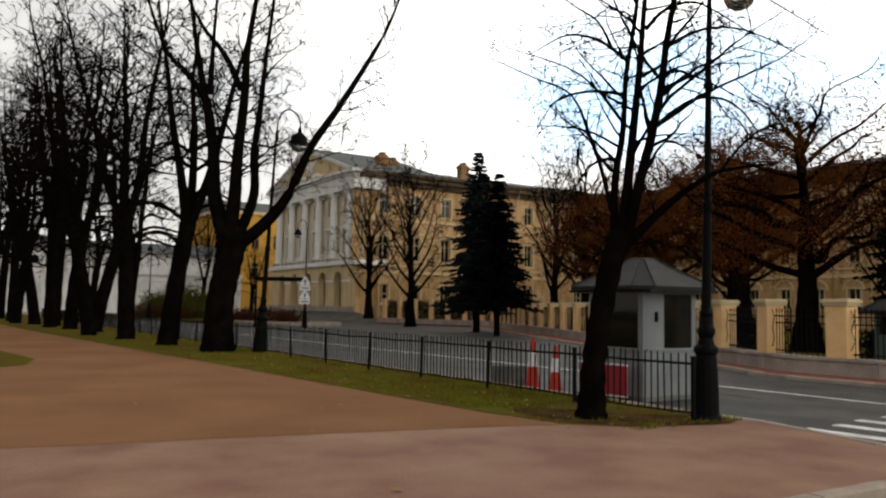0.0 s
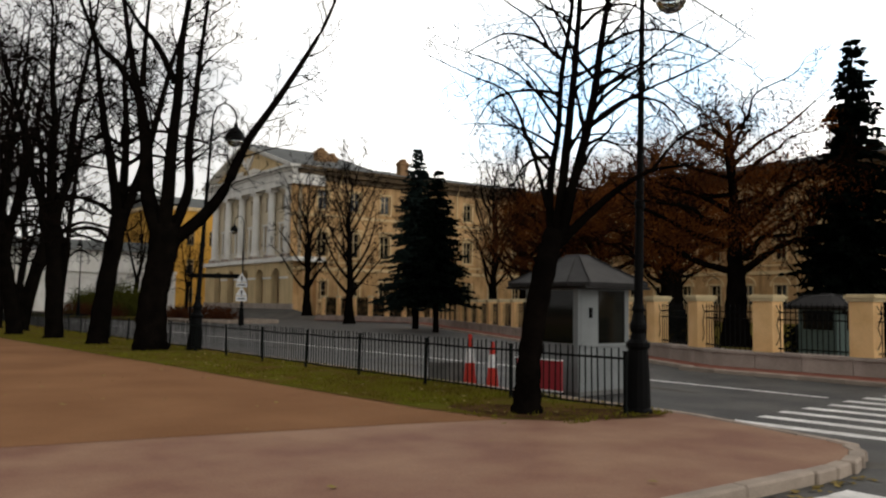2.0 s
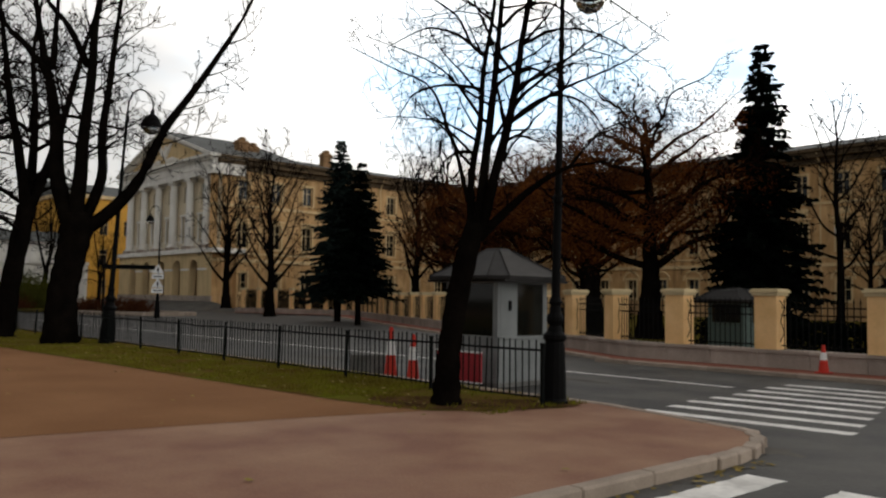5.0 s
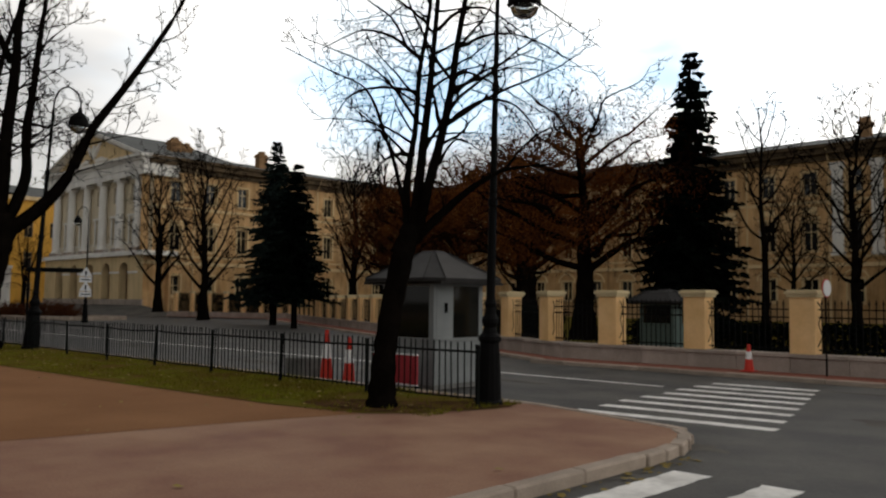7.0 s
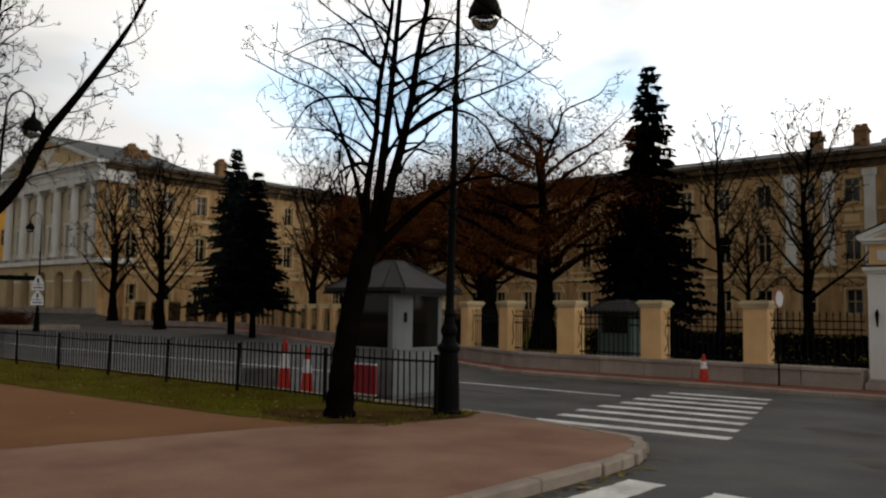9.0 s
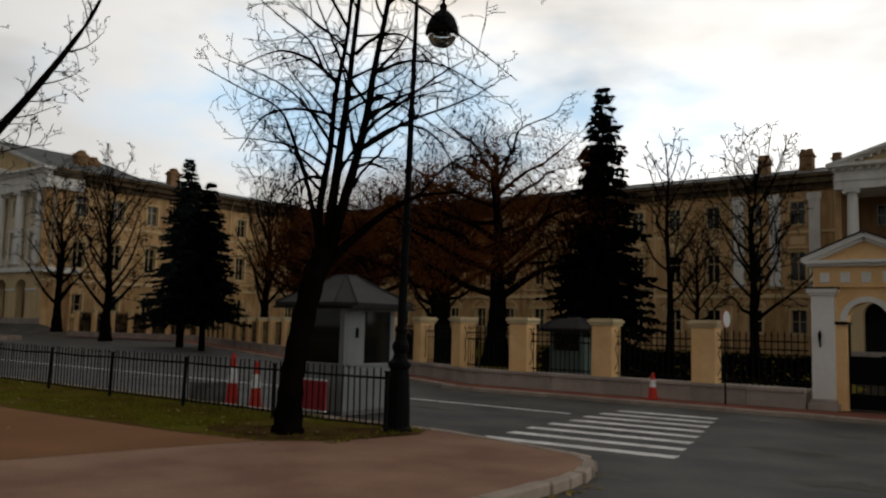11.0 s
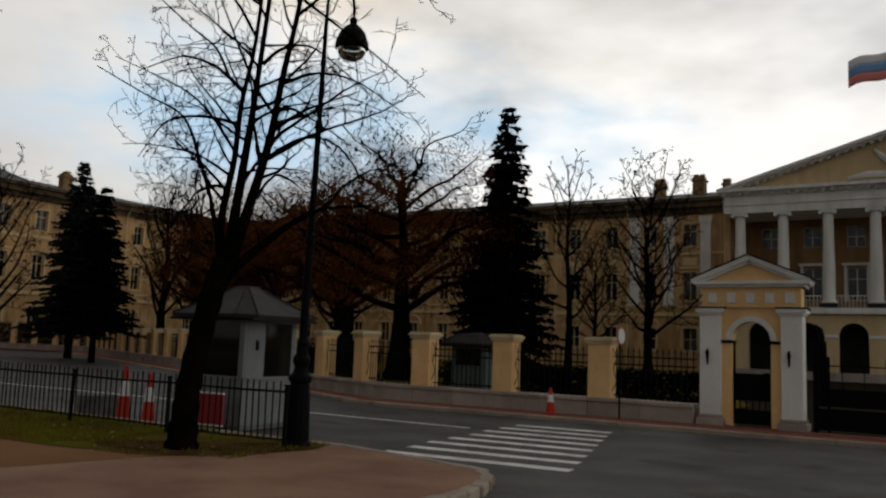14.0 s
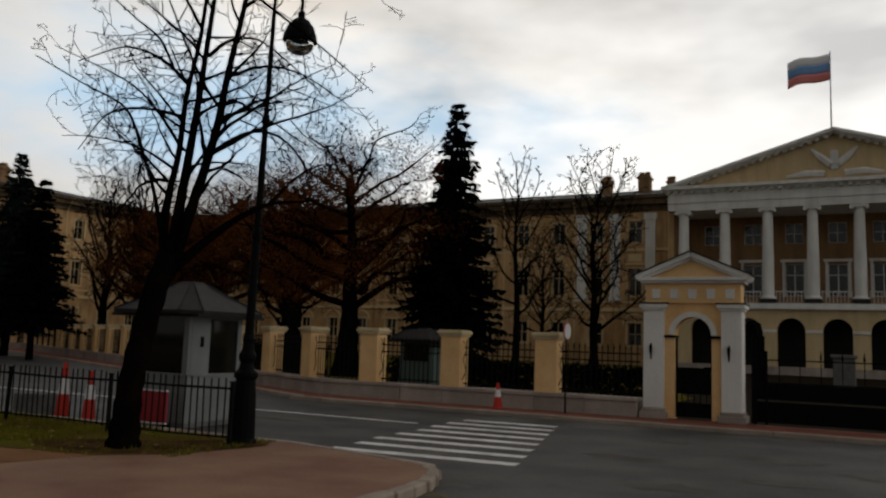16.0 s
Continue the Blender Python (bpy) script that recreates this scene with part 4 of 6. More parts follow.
# the tree with the long slanting limb
leaders = [
    bough(0.30, 0.04, (0.15, 0, 3.9), (-0.30, 0.3, 5.5), (-0.38, 0.5, 7.0), (-0.58, 0.6, 8.4), (-0.85, 0.7, 9.6), (-1.2, 0.8, 11.6), (-1.7, 0.8, 15.0)),
    bough(0.13, 0.03, (-0.65, 0.6, 8.9), (-1.4, 0.4, 9.85), (-2.0, 0.3, 10.4), (-2.5, 0.2, 11.5), (-3.2, 0.0, 13.5)),
    bough(0.12, 0.03, (-0.58, 0.6, 9.2), (-0.53, 0.9, 11.2), (-0.4, 1.2, 14.0)),
    bough(0.27, 0.04, (0.25, 0, 3.9), (0.39, -0.2, 5.4), (0.44, -0.3, 6.8), (0.61, -0.4, 8.9), (0.66, -0.4, 10.6), (0.95, -0.4, 12.8), (1.3, -0.4, 16.0)),
    bough(0.20, 0.03, (0.55, 0, 4.0), (1.07, 0.4, 5.6), (1.03, 0.6, 7.1), (1.20, 0.8, 8.7), (1.35, 1.0, 10.6), (1.6, 1.2, 13.0), (1.9, 1.2, 16.0)),
    bough(0.24, 0.03, (0.50, 0, 3.65), (1.49, -0.3, 4.55), (2.25, -0.6, 5.6), (2.92, -0.8, 7.2), (3.80, -1.1, 8.6), (4.80, -1.3, 10.3), (5.55, -1.5, 11.8), (6.2, -1.6, 13.8)),
    bough(0.13, 0.03, (0.5, -0.2, 9.2), (-0.1, -0.6, 10.3), (-0.9, -0.9, 11.2), (-1.8, -1.2, 12.8)),
]
bare_tree("street_tree", facing(-28.2, 8.73), [(0, 0, -0.1, 0.66), (0.0, 0, 0.5, 0.54), (0.02, 0, 1.7, 0.47), (0.20, 0, 2.8, 0.47), (0.33, 0, 3.7, 0.52), (0.3, 0, 4.3, 0.40)], leaders, 9, BLACK_LABEL, density=(2.0, 2.6, 3.4, 3.4), side_len=0.36, top=4, thin=0.011)
# the rest of the row and the park trees behind
variants = []
for k, (seed, h, lean, forks) in enumerate(((21, 17.0, 0.6, 3), (33, 18.0, -0.2, 4), (47, 17.0, 1.0, 3))):
    tr, st = lime(seed, h, lean, forks, skirt=9)
    x, y = ((-33.0, 8.2), (-38.8, 7.8), (-48.3, 8.1))[k]
    variants.append(bare_tree("street_tree", facing(x, y), tr, st, seed, BLACK_LABEL, density=(2.1, 1.65, 2.0, 1.6), side_len=0.57, top=4, thin=0.0135))
for i, (x, y, turn, s) in enumerate(((-53.7, 7.6, 40, 1.0), (-57.3, 6.9, 160, 0.95), (-64.7, 6.8, 250, 1.0), (-68.0, 5.9, 80, 0.95), (-75, 6.2, 200, 1.0), (-84, 6.0, 10, 1.0), (-95, 5.8, 130, 1.0), (-61.0, 7.6, 320, 1.1), (-76, 15.5, 15, 1.05), (-90, 14.5, 95, 1.0), (-100, 12.5, 170, 1.05), (-43.5, 7.0, 280, 0.9))):
    o = copy_thing(variants[i % 3], pose(x, y, 0, 0, 0, turn))
    o.scale = (s * 1.04, s * 1.04, s * 1.2)
# trees in the palace garden and by the drive
tr, st = leader_tree(61, 9.9, 0.25, 0.24, 28, 3.1, 1.35)
g1 = bare_tree("garden_tree", facing(-11.0, 37.2), tr, st, 61, "leafless spreading tree inside the garden fence", density=(3.0, 2.2, 2.7, 2.1), side_len=0.46, thin=0.013)
tr, st = leader_tree(67, 9.6, 0.19, 0.32, 20, 2.1, 1.3)
g2 = bare_tree("garden_tree", facing(-12.4, 31.0), tr, st, 67, "slender leafless tree inside the garden fence", density=(3.0, 3.0, 3.4, 3.0), side_len=0.5, thin=0.010)
tr, st = leader_tree(71, 13.5, 0.42, 0.17, 26, 4.5, 1.75)
g3 = bare_tree("garden_tree", facing(-62.8, 36.6), tr, st, 71, "leafless spreading tree beside the drive", density=(1.8, 1.6, 2.0, 1.5), side_len=0.5, thin=0.018)
copy_thing(g3, pose(-75.5, 39.0, 0.5, 0, 0, 130))
copy_thing(g1, pose(-22.0, 60.0, 0, 0, 0, 70)), copy_thing(g1, pose(-60.0, 62.0, 0, 0, 0, 170)), copy_thing(g3, pose(-47.0, 60.0, 0, 0, 0, 250)), copy_thing(g3, pose(-36.0, 66.0, 0, 0, 0, 20))
for x, y, turn in ((-57.0, 52.0, 40), (-66.0, 56.0, 150)):
    copy_thing(g3, pose(x, y, 0, 0, 0, turn)).scale = (1.15, 1.15, 1.2)


def leafy(t, seed, n, centre, radii, size, mat, name="foliage"):
    """A crown of small separate leaves, thinner towards the outside and in patches."""
    rng = random.Random(seed)
    vs, fs = [], []
    while len(fs) < n:
        p = Vector((rng.gauss(0, 0.5), rng.gauss(0, 0.5), rng.gauss(0, 0.45)))
        if p.length > 1.0 or noise.noise(p * 2.6 + Vector((seed, 0, 0))) < 0.06:
            continue
        c = Vector(centre) + Vector((p.x * radii[0], p.y * radii[1], p.z * radii[2]))
        a = Vector((rng.uniform(-1, 1), rng.uniform(-1, 1), rng.uniform(-1, 1))).normalized() * size * rng.uniform(0.6, 1.3)
        b = a.cross(Vector((rng.uniform(-1, 1), rng.uniform(-1, 1), rng.uniform(-1, 1)))).normalized() * size * 0.45
        k = len(vs)
        vs += [c - a, c + b, c + a, c - b]
        fs.append((k, k + 1, k + 2, k + 3))
    return pydata(name, vs, fs, mat, t)


# the russet tree: a thick trunk, wide level boughs, dry leaves in clumps
tr, st = leader_tree(81, 11.8, 0.56, 0.33, 28, 5.9, 0.48, 0.42, 0.84)
russet = bare_tree("russet_tree", facing(-20.67, 31.2), tr, st, 81, "old broad oak with rust-brown leaves still on its twigs", density=(2.5, 1.9, 2.3, 1.7), side_len=0.52, twig=RUSTTWIG, thin=0.012)
leafy(russet, 82, 26000, (0.0, 0, 7.4), (5.7, 5.7, 4.5), 0.055, RUSTLEAF)
for x, y, turn, s in ((-35.0, 45.0, 120, 1.0), (-39.0, 51.0, 30, 1.35), (-50.0, 55.0, 210, 1.4), (-63.0, 62.0, 90, 1.4), (-45.0, 43.5, 260, 0.95)):
    o = copy_thing(russet, pose(x, y, 0, 0, 0, turn))
    o.scale = (s, s, s)


def spruce(name, at, height, base, seed, mat, label, clear=0.6):
    """A spruce: whorls of drooping boughs, each a spray of many small needle fans."""
    rng = random.Random(seed)
    t = thing(name, label, "tree", at=at)
    bm = bmesh.new()
    tube(bm, [(0, 0, -0.1), (0, 0, height * 0.3), (0, 0, height * 0.99)], [height * 0.02, height * 0.014, 0.02], 10)
    part("trunk", bm, BARK, t)
    vs, fs = [], []
    levels = int(height * 3.4)
    for i in range(levels):
        s = (i + rng.random() * 0.6) / levels
        z = clear + (height - clear) * s
        reach = base * (1 - s) ** 0.8 * (0.8 + 0.35 * rng.random()) + 0.10
        for b in range(14 if s < 0.85 else 8):
            a = rng.uniform(0, 2 * math.pi)
            ln = reach * rng.uniform(0.65, 1.08)
            out = Vector((math.cos(a), math.sin(a), 0))
            side = Vector((-math.sin(a), math.cos(a), 0))
            droop = 0.28 + 0.30 * (1 - s)
            m = max(3, int(ln * 5))
            for k in range(m):
                f = (k + 0.6) / m
                c = out * (ln * f) + Vector((0, 0, z - droop * ln * f + 0.22 * ln * f * f))
                w = (0.10 + 0.26 * ln * (1 - f) * 0.5 + 0.10)
                for q in range(3):
                    d = (out * rng.uniform(0.3, 1.0) + side * rng.uniform(-1, 1) + Vector((0, 0, rng.uniform(-0.75, 0.1)))).normalized()
                    e = d.cross(Vector((rng.uniform(-1, 1), rng.uniform(-1, 1), rng.uniform(-1, 1)))).normalized()
                    l2 = w * rng.uniform(0.7, 1.5)
                    n = len(vs)
                    vs += [c - e * l2 * 0.22, c + d * l2 * 0.55 - e * l2 * 0.30, c + d * l2, c + d * l2 * 0.5 + e * l2 * 0.30, c + e * l2 * 0.22]
                    fs.append((n, n + 1, n + 2, n + 3, n + 4))
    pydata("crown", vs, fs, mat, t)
    return t


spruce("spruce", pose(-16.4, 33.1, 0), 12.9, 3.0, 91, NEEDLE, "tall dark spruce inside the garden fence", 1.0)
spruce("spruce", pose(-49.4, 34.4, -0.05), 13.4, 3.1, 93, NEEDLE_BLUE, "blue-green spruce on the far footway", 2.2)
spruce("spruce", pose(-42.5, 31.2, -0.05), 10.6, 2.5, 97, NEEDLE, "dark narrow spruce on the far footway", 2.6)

# ---- kerbs, road marks, far footway ----


def run(points, step):
    """Even steps along a line in plan: (x, y, heading in degrees)."""
    out, left = [], 0.0
    for (ax, ay), (bx, by) in zip(points, points[1:]):
        d = math.hypot(bx - ax, by - ay)
        s = left
        while s < d:
            out.append((ax + (bx - ax) * s / d, ay + (by - ay) * s / d, math.degrees(math.atan2(by - ay, bx - ax))))
            s += step
        left = s - d
    return out


def chipped(bm, amount, seed):
    rng = random.Random(seed)
    for v in bm.verts:
        v.co += Vector((rng.uniform(-1, 1), rng.uniform(-1, 1), rng.uniform(-1, 1))) * amount
    return bm


def kerb_run(name, label, line, step, top, count, half=0.09):
    t = thing(name, label, "kerb", kind="structure")
    protos = []
    for i, (x, y, h) in enumerate(run(line, step)):
        if i >= count:
            break
        if len(protos) < 4:
            o = part("kerbstone", chipped(boxes((0.003, step - 0.003, -half, half, -0.2, top), bevel=0.02), 0.004, i), KERB, t)
            protos.append(o)
            o.matrix_basis = pose(x, y, 0, 0, 0, h)
        else:
            share("kerbstone", protos[i % 4], pose(x, y, 0.004 * math.sin(i * 2.3), 0, 0, h), t)
    return t


fine = [CORNER[0]]
for p in smooth_line([(x, y, 0) for x, y in CORNER], 4)[1:]:
    fine.append((p.x, p.y))
kerb_run("kerb", "worn granite kerb round the street corner", [CORNER[0]] + fine[1:] + [(-4.52, 7.9)], 0.42, 0.012, 14, 0.09)
kerb_run("kerb", "worn granite kerb along the side street", [(-4.52, 8.0), (-4.52, -8)], 1.1, 0.012, 15, 0.09)
kerb_run("kerb", "worn granite kerb along the verge", [(-7.9, 10.84), (-100, 10.9)], 1.2, 0.012, 80)
FENCE_LINE = [(-4.9, 20.85), (-14.6, 20.85), (-49.5, 38.3), (-63.5, 45.6), (-77.5, 41.0)]
FAR_KERB = [(20, 19.62), (-13.8, 19.62), (-49.1, 36.5), (-62.0, 42.6)]
kerb_run("kerb", "low granite kerb of the far footway", FAR_KERB, 1.2, -0.01, 90)
sheet("far_footway", [(20, 19.66), (-13.8, 19.66), (-49.1, 36.54), (-63.0, 43.2), (-76.5, 40.0), (-78, 41.6), (-63.5, 46.0), (-49.5, 38.6), (-14.6, 21.2), (20, 21.2)], -0.018, PINK, "reddish paving of the far footway", "pavement")
sheet("garden_lawn", [(-5.2, 21.4), (-14.4, 21.4), (-49, 38.7), (-63.5, 46.2), (-77, 41.8), (-86, 60), (-86, 86), (-20, 86), (-16, 60), (-5.2, 30)], 0.03, LAWN, "dull garden lawn behind the fence", "grass")


def stripe(x0, x1, y0, y1, seed, name="zebra_stripe"):
    """A worn stripe of road paint with a ragged outline."""
    rng = random.Random(seed)
    bm = bmesh.new()
    n = max(4, int(max(x1 - x0, y1 - y0) / 0.12))
    lo, hi = [], []
    for i in range(n + 1):
        s = i / n
        if x1 - x0 > y1 - y0:
            lo.append(bm.verts.new((x0 + (x1 - x0) * s, y0 + rng.uniform(-0.012, 0.02), ROAD + 0.006)))
            hi.append(bm.verts.new((x0 + (x1 - x0) * s, y1 + rng.uniform(-0.02, 0.012), ROAD + 0.006)))
        else:
            hi.append(bm.verts.new((x0 + rng.uniform(-0.012, 0.02), y0 + (y1 - y0) * s, ROAD + 0.006)))
            lo.append(bm.verts.new((x1 + rng.uniform(-0.02, 0.012), y0 + (y1 - y0) * s, ROAD + 0.006)))
    for i in range(n):
        bm.faces.new((lo[i], lo[i + 1], hi[i + 1], hi[i]))
    return bm


zebra = thing("zebra_crossing", "worn white zebra crossing over the main street", "crossing", kind="structure", at=pose(-7.65, 11.5, 0, 0, 0, 4.9) @ pose(7.65, -11.5, 0))
for i in range(8):
    y = 11.35 + i * 0.88
    part("zebra_stripe", stripe(-7.7 + 0.05 * math.sin(i * 2), -4.45 - 0.14 * i, y, y + 0.31, i), PAINT, zebra)
zebra = thing("zebra_crossing", "worn white zebra crossing over the side street", "crossing", kind="structure")
for i in range(4):
    x = -4.12 + i * 0.95
    part("zebra_stripe", stripe(x, x + 0.42, 4.4, 8.1, 20 + i), PAINT, zebra)
line = thing("lane_line", "thin solid white lane line", "road marking", kind="structure")
part("painted_line", stripe(-90, -8.6, 16.05, 16.2, 40), PAINT, line)

# repaired places in the asphalt
rng = random.Random(17)
for cx, cy, rx, ry in ((-3.4, 13.6, 0.9, 0.45), (-2.2, 11.2, 0.7, 0.4), (-4.6, 9.6, 0.5, 0.3), (-1.2, 15.2, 1.1, 0.5), (-20.0, 13.4, 1.6, 0.5), (-3.1, 16.6, 0.35, 0.2), (-0.6, 12.6, 0.9, 0.3), (-5.2, 17.9, 0.8, 0.2), (0.9, 13.9, 1.3, 0.4), (-11.5, 14.6, 1.2, 0.25), (-30, 14.5, 2.0, 0.4)):
    pts = []
    for i in range(14):
        a = 2 * math.pi * i / 14
        k = rng.uniform(0.45, 1.15)
        pts.append((cx + rx * k * math.cos(a), cy + ry * k * math.sin(a)))
    sheet("asphalt_patch", pts, ROAD + 0.004, PATCH, "pale worn patch in the asphalt", "road patch")

# ---- perimeter wall, pillars and iron panels ----


def stone_pillar(m):
    t = thing("fence_pillar", "pale yellow plastered fence pillar with a white cap", "pillar", "fence pillars", at=m)
    h, w = 1.58, 0.31
    part("shaft", boxes((-w, w, -0.27, 0.27, 0, h - 0.17), bevel=0.012), OCHRE_LIGHT, t)
    part("cap", boxes((-w - 0.05, w + 0.05, -0.32, 0.32, h - 0.17, h - 0.09), (-w - 0.09, w + 0.09, -0.36, 0.36, h - 0.09, h - 0.02), (-w - 0.05, w + 0.05, -0.32, 0.32, h - 0.02, h + 0.02), bevel=0.01), PILLAR_CAP, t)
    part("bracket", tube(bmesh.new(), [(w + 0.01, -0.1, 0.2), (w + 0.12, -0.1, 0.45), (w + 0.03, -0.1, 0.75), (w + 0.13, -0.1, 1.1), (w + 0.01, -0.1, 1.3)], 0.014, 5), IRON, t)
    return t


def iron_panel(m, length):
    """Upright bars with points between two rails."""
    t = thing("iron_fence_panel", "black wrought-iron fence panel with pointed bars", "fence", "iron fence panels", at=m)
    for z in (0.12, 0.92, 1.12):
        part("rail", boxes((0, length, -0.018, 0.018, z, z + 0.035)), IRON, t)
    n = max(4, int(length / 0.15))
    first = None
    for i in range(n):
        x = (i + 0.5) * length / n
        if first is None:
            bm = boxes((-0.011, 0.011, -0.011, 0.011, 0.02, 1.24))
            lathe(bm, [(0.008, 1.24), (0.026, 1.28), (0.002, 1.40)], 6)
            first = part("bar", bm, IRON, t)
            first.matrix_basis = pose(x, 0, 0)
        else:
            share("bar", first, pose(x, 0, 0), t)
    return t


plinth = thing("fence_plinth", "low grey stone plinth under the garden fence", "wall", kind="structure")
proto_p = proto_w = None
panels = {}
for k, ((ax, ay), (bx, by)) in enumerate(zip(FENCE_LINE, FENCE_LINE[1:])):
    d = math.hypot(bx - ax, by - ay)
    h = math.degrees(math.atan2(by - ay, bx - ax))
    seg = pose(ax, ay, 0, 0, 0, h)
    # the wall stands to the right of the line as it runs away from the gate, so depth is negative local y
    n = max(1, round(d / 1.3))
    for i in range(n):
        o = part("block", chipped(boxes((i * d / n + 0.004, (i + 1) * d / n - 0.004, -0.60, 0.0, -0.15, 0.36), bevel=0.015), 0.003, i), STONE, plinth)
        o.matrix_basis = seg
        o = part("coping", chipped(boxes((i * d / n + 0.003, (i + 1) * d / n - 0.003, -0.64, 0.05, 0.36, 0.45), bevel=0.012), 0.003, 50 + i), STONE, plinth)
        o.matrix_basis = seg
    spots = [2.48, 5.34, 8.08] if k == 0 else list(np.linspace(1.25 if k == 1 else 0.9, d - 0.9, max(2, int(d / (2.9 if k == 1 else 2.1)))))
    last = 0.0
    for s in spots + [d]:
        if s < d:
            m = seg @ pose(s, -0.30, 0.45, 0, 0, 180)
            if proto_p is None:
                proto_p = stone_pillar(m)
            else:
                p = copy_thing(proto_p, m)
                if k > 1:   # slimmer, taller pillars by the drive
                    p.scale = (0.62, 0.6, 1.28)
        ln = round((s if s == d else s - 0.31) - last, 2)
        if ln > 0.5:
            m = seg @ pose(last, -0.30, 0.42)
            if ln in panels:
                copy_thing(panels[ln], m)
            else:
                panels[ln] = iron_panel(m, ln)
        last = s + 0.31

# ---- gate ----
gate = thing("gate_lodge", "small classical gateway with white pillars and yellow pediment", "gate")
GY = 20.9
for x0, x1 in ((-4.77, -4.26), (-2.88, -2.40)):
    part("plinth", boxes((x0 - 0.08, x1 + 0.08, GY - 0.1, GY + 0.7, -0.02, 0.16), (x0 - 0.03, x1 + 0.03, GY - 0.04, GY + 0.64, 0.16, 0.24), bevel=0.015), STONE, gate)
    part("pillar", boxes((x0, x1, GY, GY + 0.6, 0.24, 2.68), bevel=0.012), WHITE, gate)
    part("capital", boxes((x0 - 0.04, x1 + 0.04, GY - 0.04, GY + 0.64, 2.68, 2.74), (x0 - 0.09, x1 + 0.09, GY - 0.09, GY + 0.69, 2.74, 2.84), bevel=0.008), WHITE, gate)
    part("capital_flashing", boxes((x0 - 0.11, x1 + 0.11, GY - 0.11, GY + 0.70, 2.84, 2.875)), IRON, gate)
    xm = (x0 + x1) / 2
    bm = tube(bmesh.new(), [(xm - 0.05, GY - 0.04, 1.85), (xm - 0.05, GY - 0.09, 1.75), (xm - 0.05, GY - 0.05, 1.45)], [0.012, 0.05, 0.015], 6)
    part("wall_holder", bm, IRON, gate)
bm = bmesh.new()
wall_panel(bm, south(GY + 0.12), -4.26, -2.88, 0.0, 2.875, [(-4.02, -3.12, 0.0, 2.53, True)], 0.4)
part("arch_wall", bm, OCHRE_LIGHT, gate)
bm = bmesh.new()
arc = []
for i in range(13):
    a = math.pi * i / 12
    arc.append((math.cos(a), math.sin(a)))
for (c0, s0), (c1, s1) in zip(arc, arc[1:]):
    q = [(-3.57 + r * c, 2.08 + r * s) for r, c, s in ((0.45, c0, s0), (0.58, c0, s0), (0.58, c1, s1), (0.45, c1, s1))]
    f = [bm.verts.new((x, GY + 0.06, z)) for x, z in q]
    b = [bm.verts.new((x, GY + 0.14, z)) for x, z in q]
    bm.faces.new(f)
    bm.faces.new((f[1], b[1], b[2], f[2])), bm.faces.new((f[3], b[3], b[0], f[0]))
bmesh.ops.remove_doubles(bm, verts=bm.verts, dist=0.001)
bmesh.ops.recalc_face_normals(bm, faces=bm.faces)
part("archivolt", bm, WHITE, gate)
for x0, x1 in ((-4.26, -3.98), (-3.16, -2.88)):
    part("impost", boxes((x0, x1, GY + 0.04, GY + 0.5, 2.0, 2.06)), IRON, gate)
part("frieze", boxes((-4.72, -2.42, GY + 0.02, GY + 0.6, 2.875, 3.36)), OCHRE_LIGHT, gate)
for i in range(5):
    x = -4.55 + i * 0.445
    part("frieze_panel", boxes((x, x + 0.2, GY - 0.02, GY + 0.03, 2.98, 3.22), bevel=0.006), WHITE, gate)
part("gate_cornice", boxes((-4.82, -2.32, GY - 0.12, GY + 0.7, 3.36, 3.42), (-4.88, -2.26, GY - 0.22, GY + 0.8, 3.42, 3.50), bevel=0.008), WHITE, gate)
bm = bmesh.new()
pr = [(-4.75, 3.5), (-2.39, 3.5), (-3.57, 3.95)]
f = [bm.verts.new((x, GY + 0.0, z)) for x, z in pr]
b = [bm.verts.new((x, GY + 0.6, z)) for x, z in pr]
bm.faces.new(f), bm.faces.new(b[::-1])
for i in range(3):
    bm.faces.new((f[i], b[i], b[(i + 1) % 3], f[(i + 1) % 3]))
part("tympanum", bm, OCHRE_LIGHT, gate)
rise, long = math.atan2(0.57, 1.35), math.hypot(0.57, 1.35)
for s in (0, 1):
    m = Matrix.Translation((-3.57 + (1.35 if s else -1.35), GY + 0.29, 3.47)) @ (Matrix.Rotation(math.pi, 4, "Z") if s else Matrix()) @ Matrix.Rotation(-rise, 4, "Y")
    part("raking_cornice", boxes((0, long, -0.5, 0.5, -0.02, 0.09), (0.05, long, -0.42, 0.42, -0.09, -0.02), m=m), WHITE, gate)
    part("roof_sheet", boxes((-0.04, long + 0.02, -0.54, 0.54, 0.094, 0.12), m=m), IRON, gate)
wicket = thing("wicket_gate", "black iron wicket door with sheet panels", "gate", at=pose(-4.02, GY + 0.3, 0))
for s in ((0.0, 0.05, -0.02, 0.02, 0.03, 2.0), (0.85, 0.90, -0.02, 0.02, 0.03, 1.9), (0.05, 0.85, -0.02, 0.02, 1.22, 1.27)):
    part("stile", boxes(s), IRON, wicket)
part("sheet_panel", boxes((0.05, 0.85, -0.012, 0.012, 0.62, 1.22)), IRON, wicket)
part("sheet_panel", boxes((0.05, 0.85, -0.012, 0.012, 0.05, 0.40)), IRON, wicket)
for i in range(5):
    part("bar", boxes((0.14 + i * 0.15, 0.165 + i * 0.15, -0.012, 0.012, 0.40, 0.62)), IRON, wicket)
part("lock_box", boxes((0.70, 0.92, -0.05, 0.05, 1.0, 1.3)), IRON, wicket)


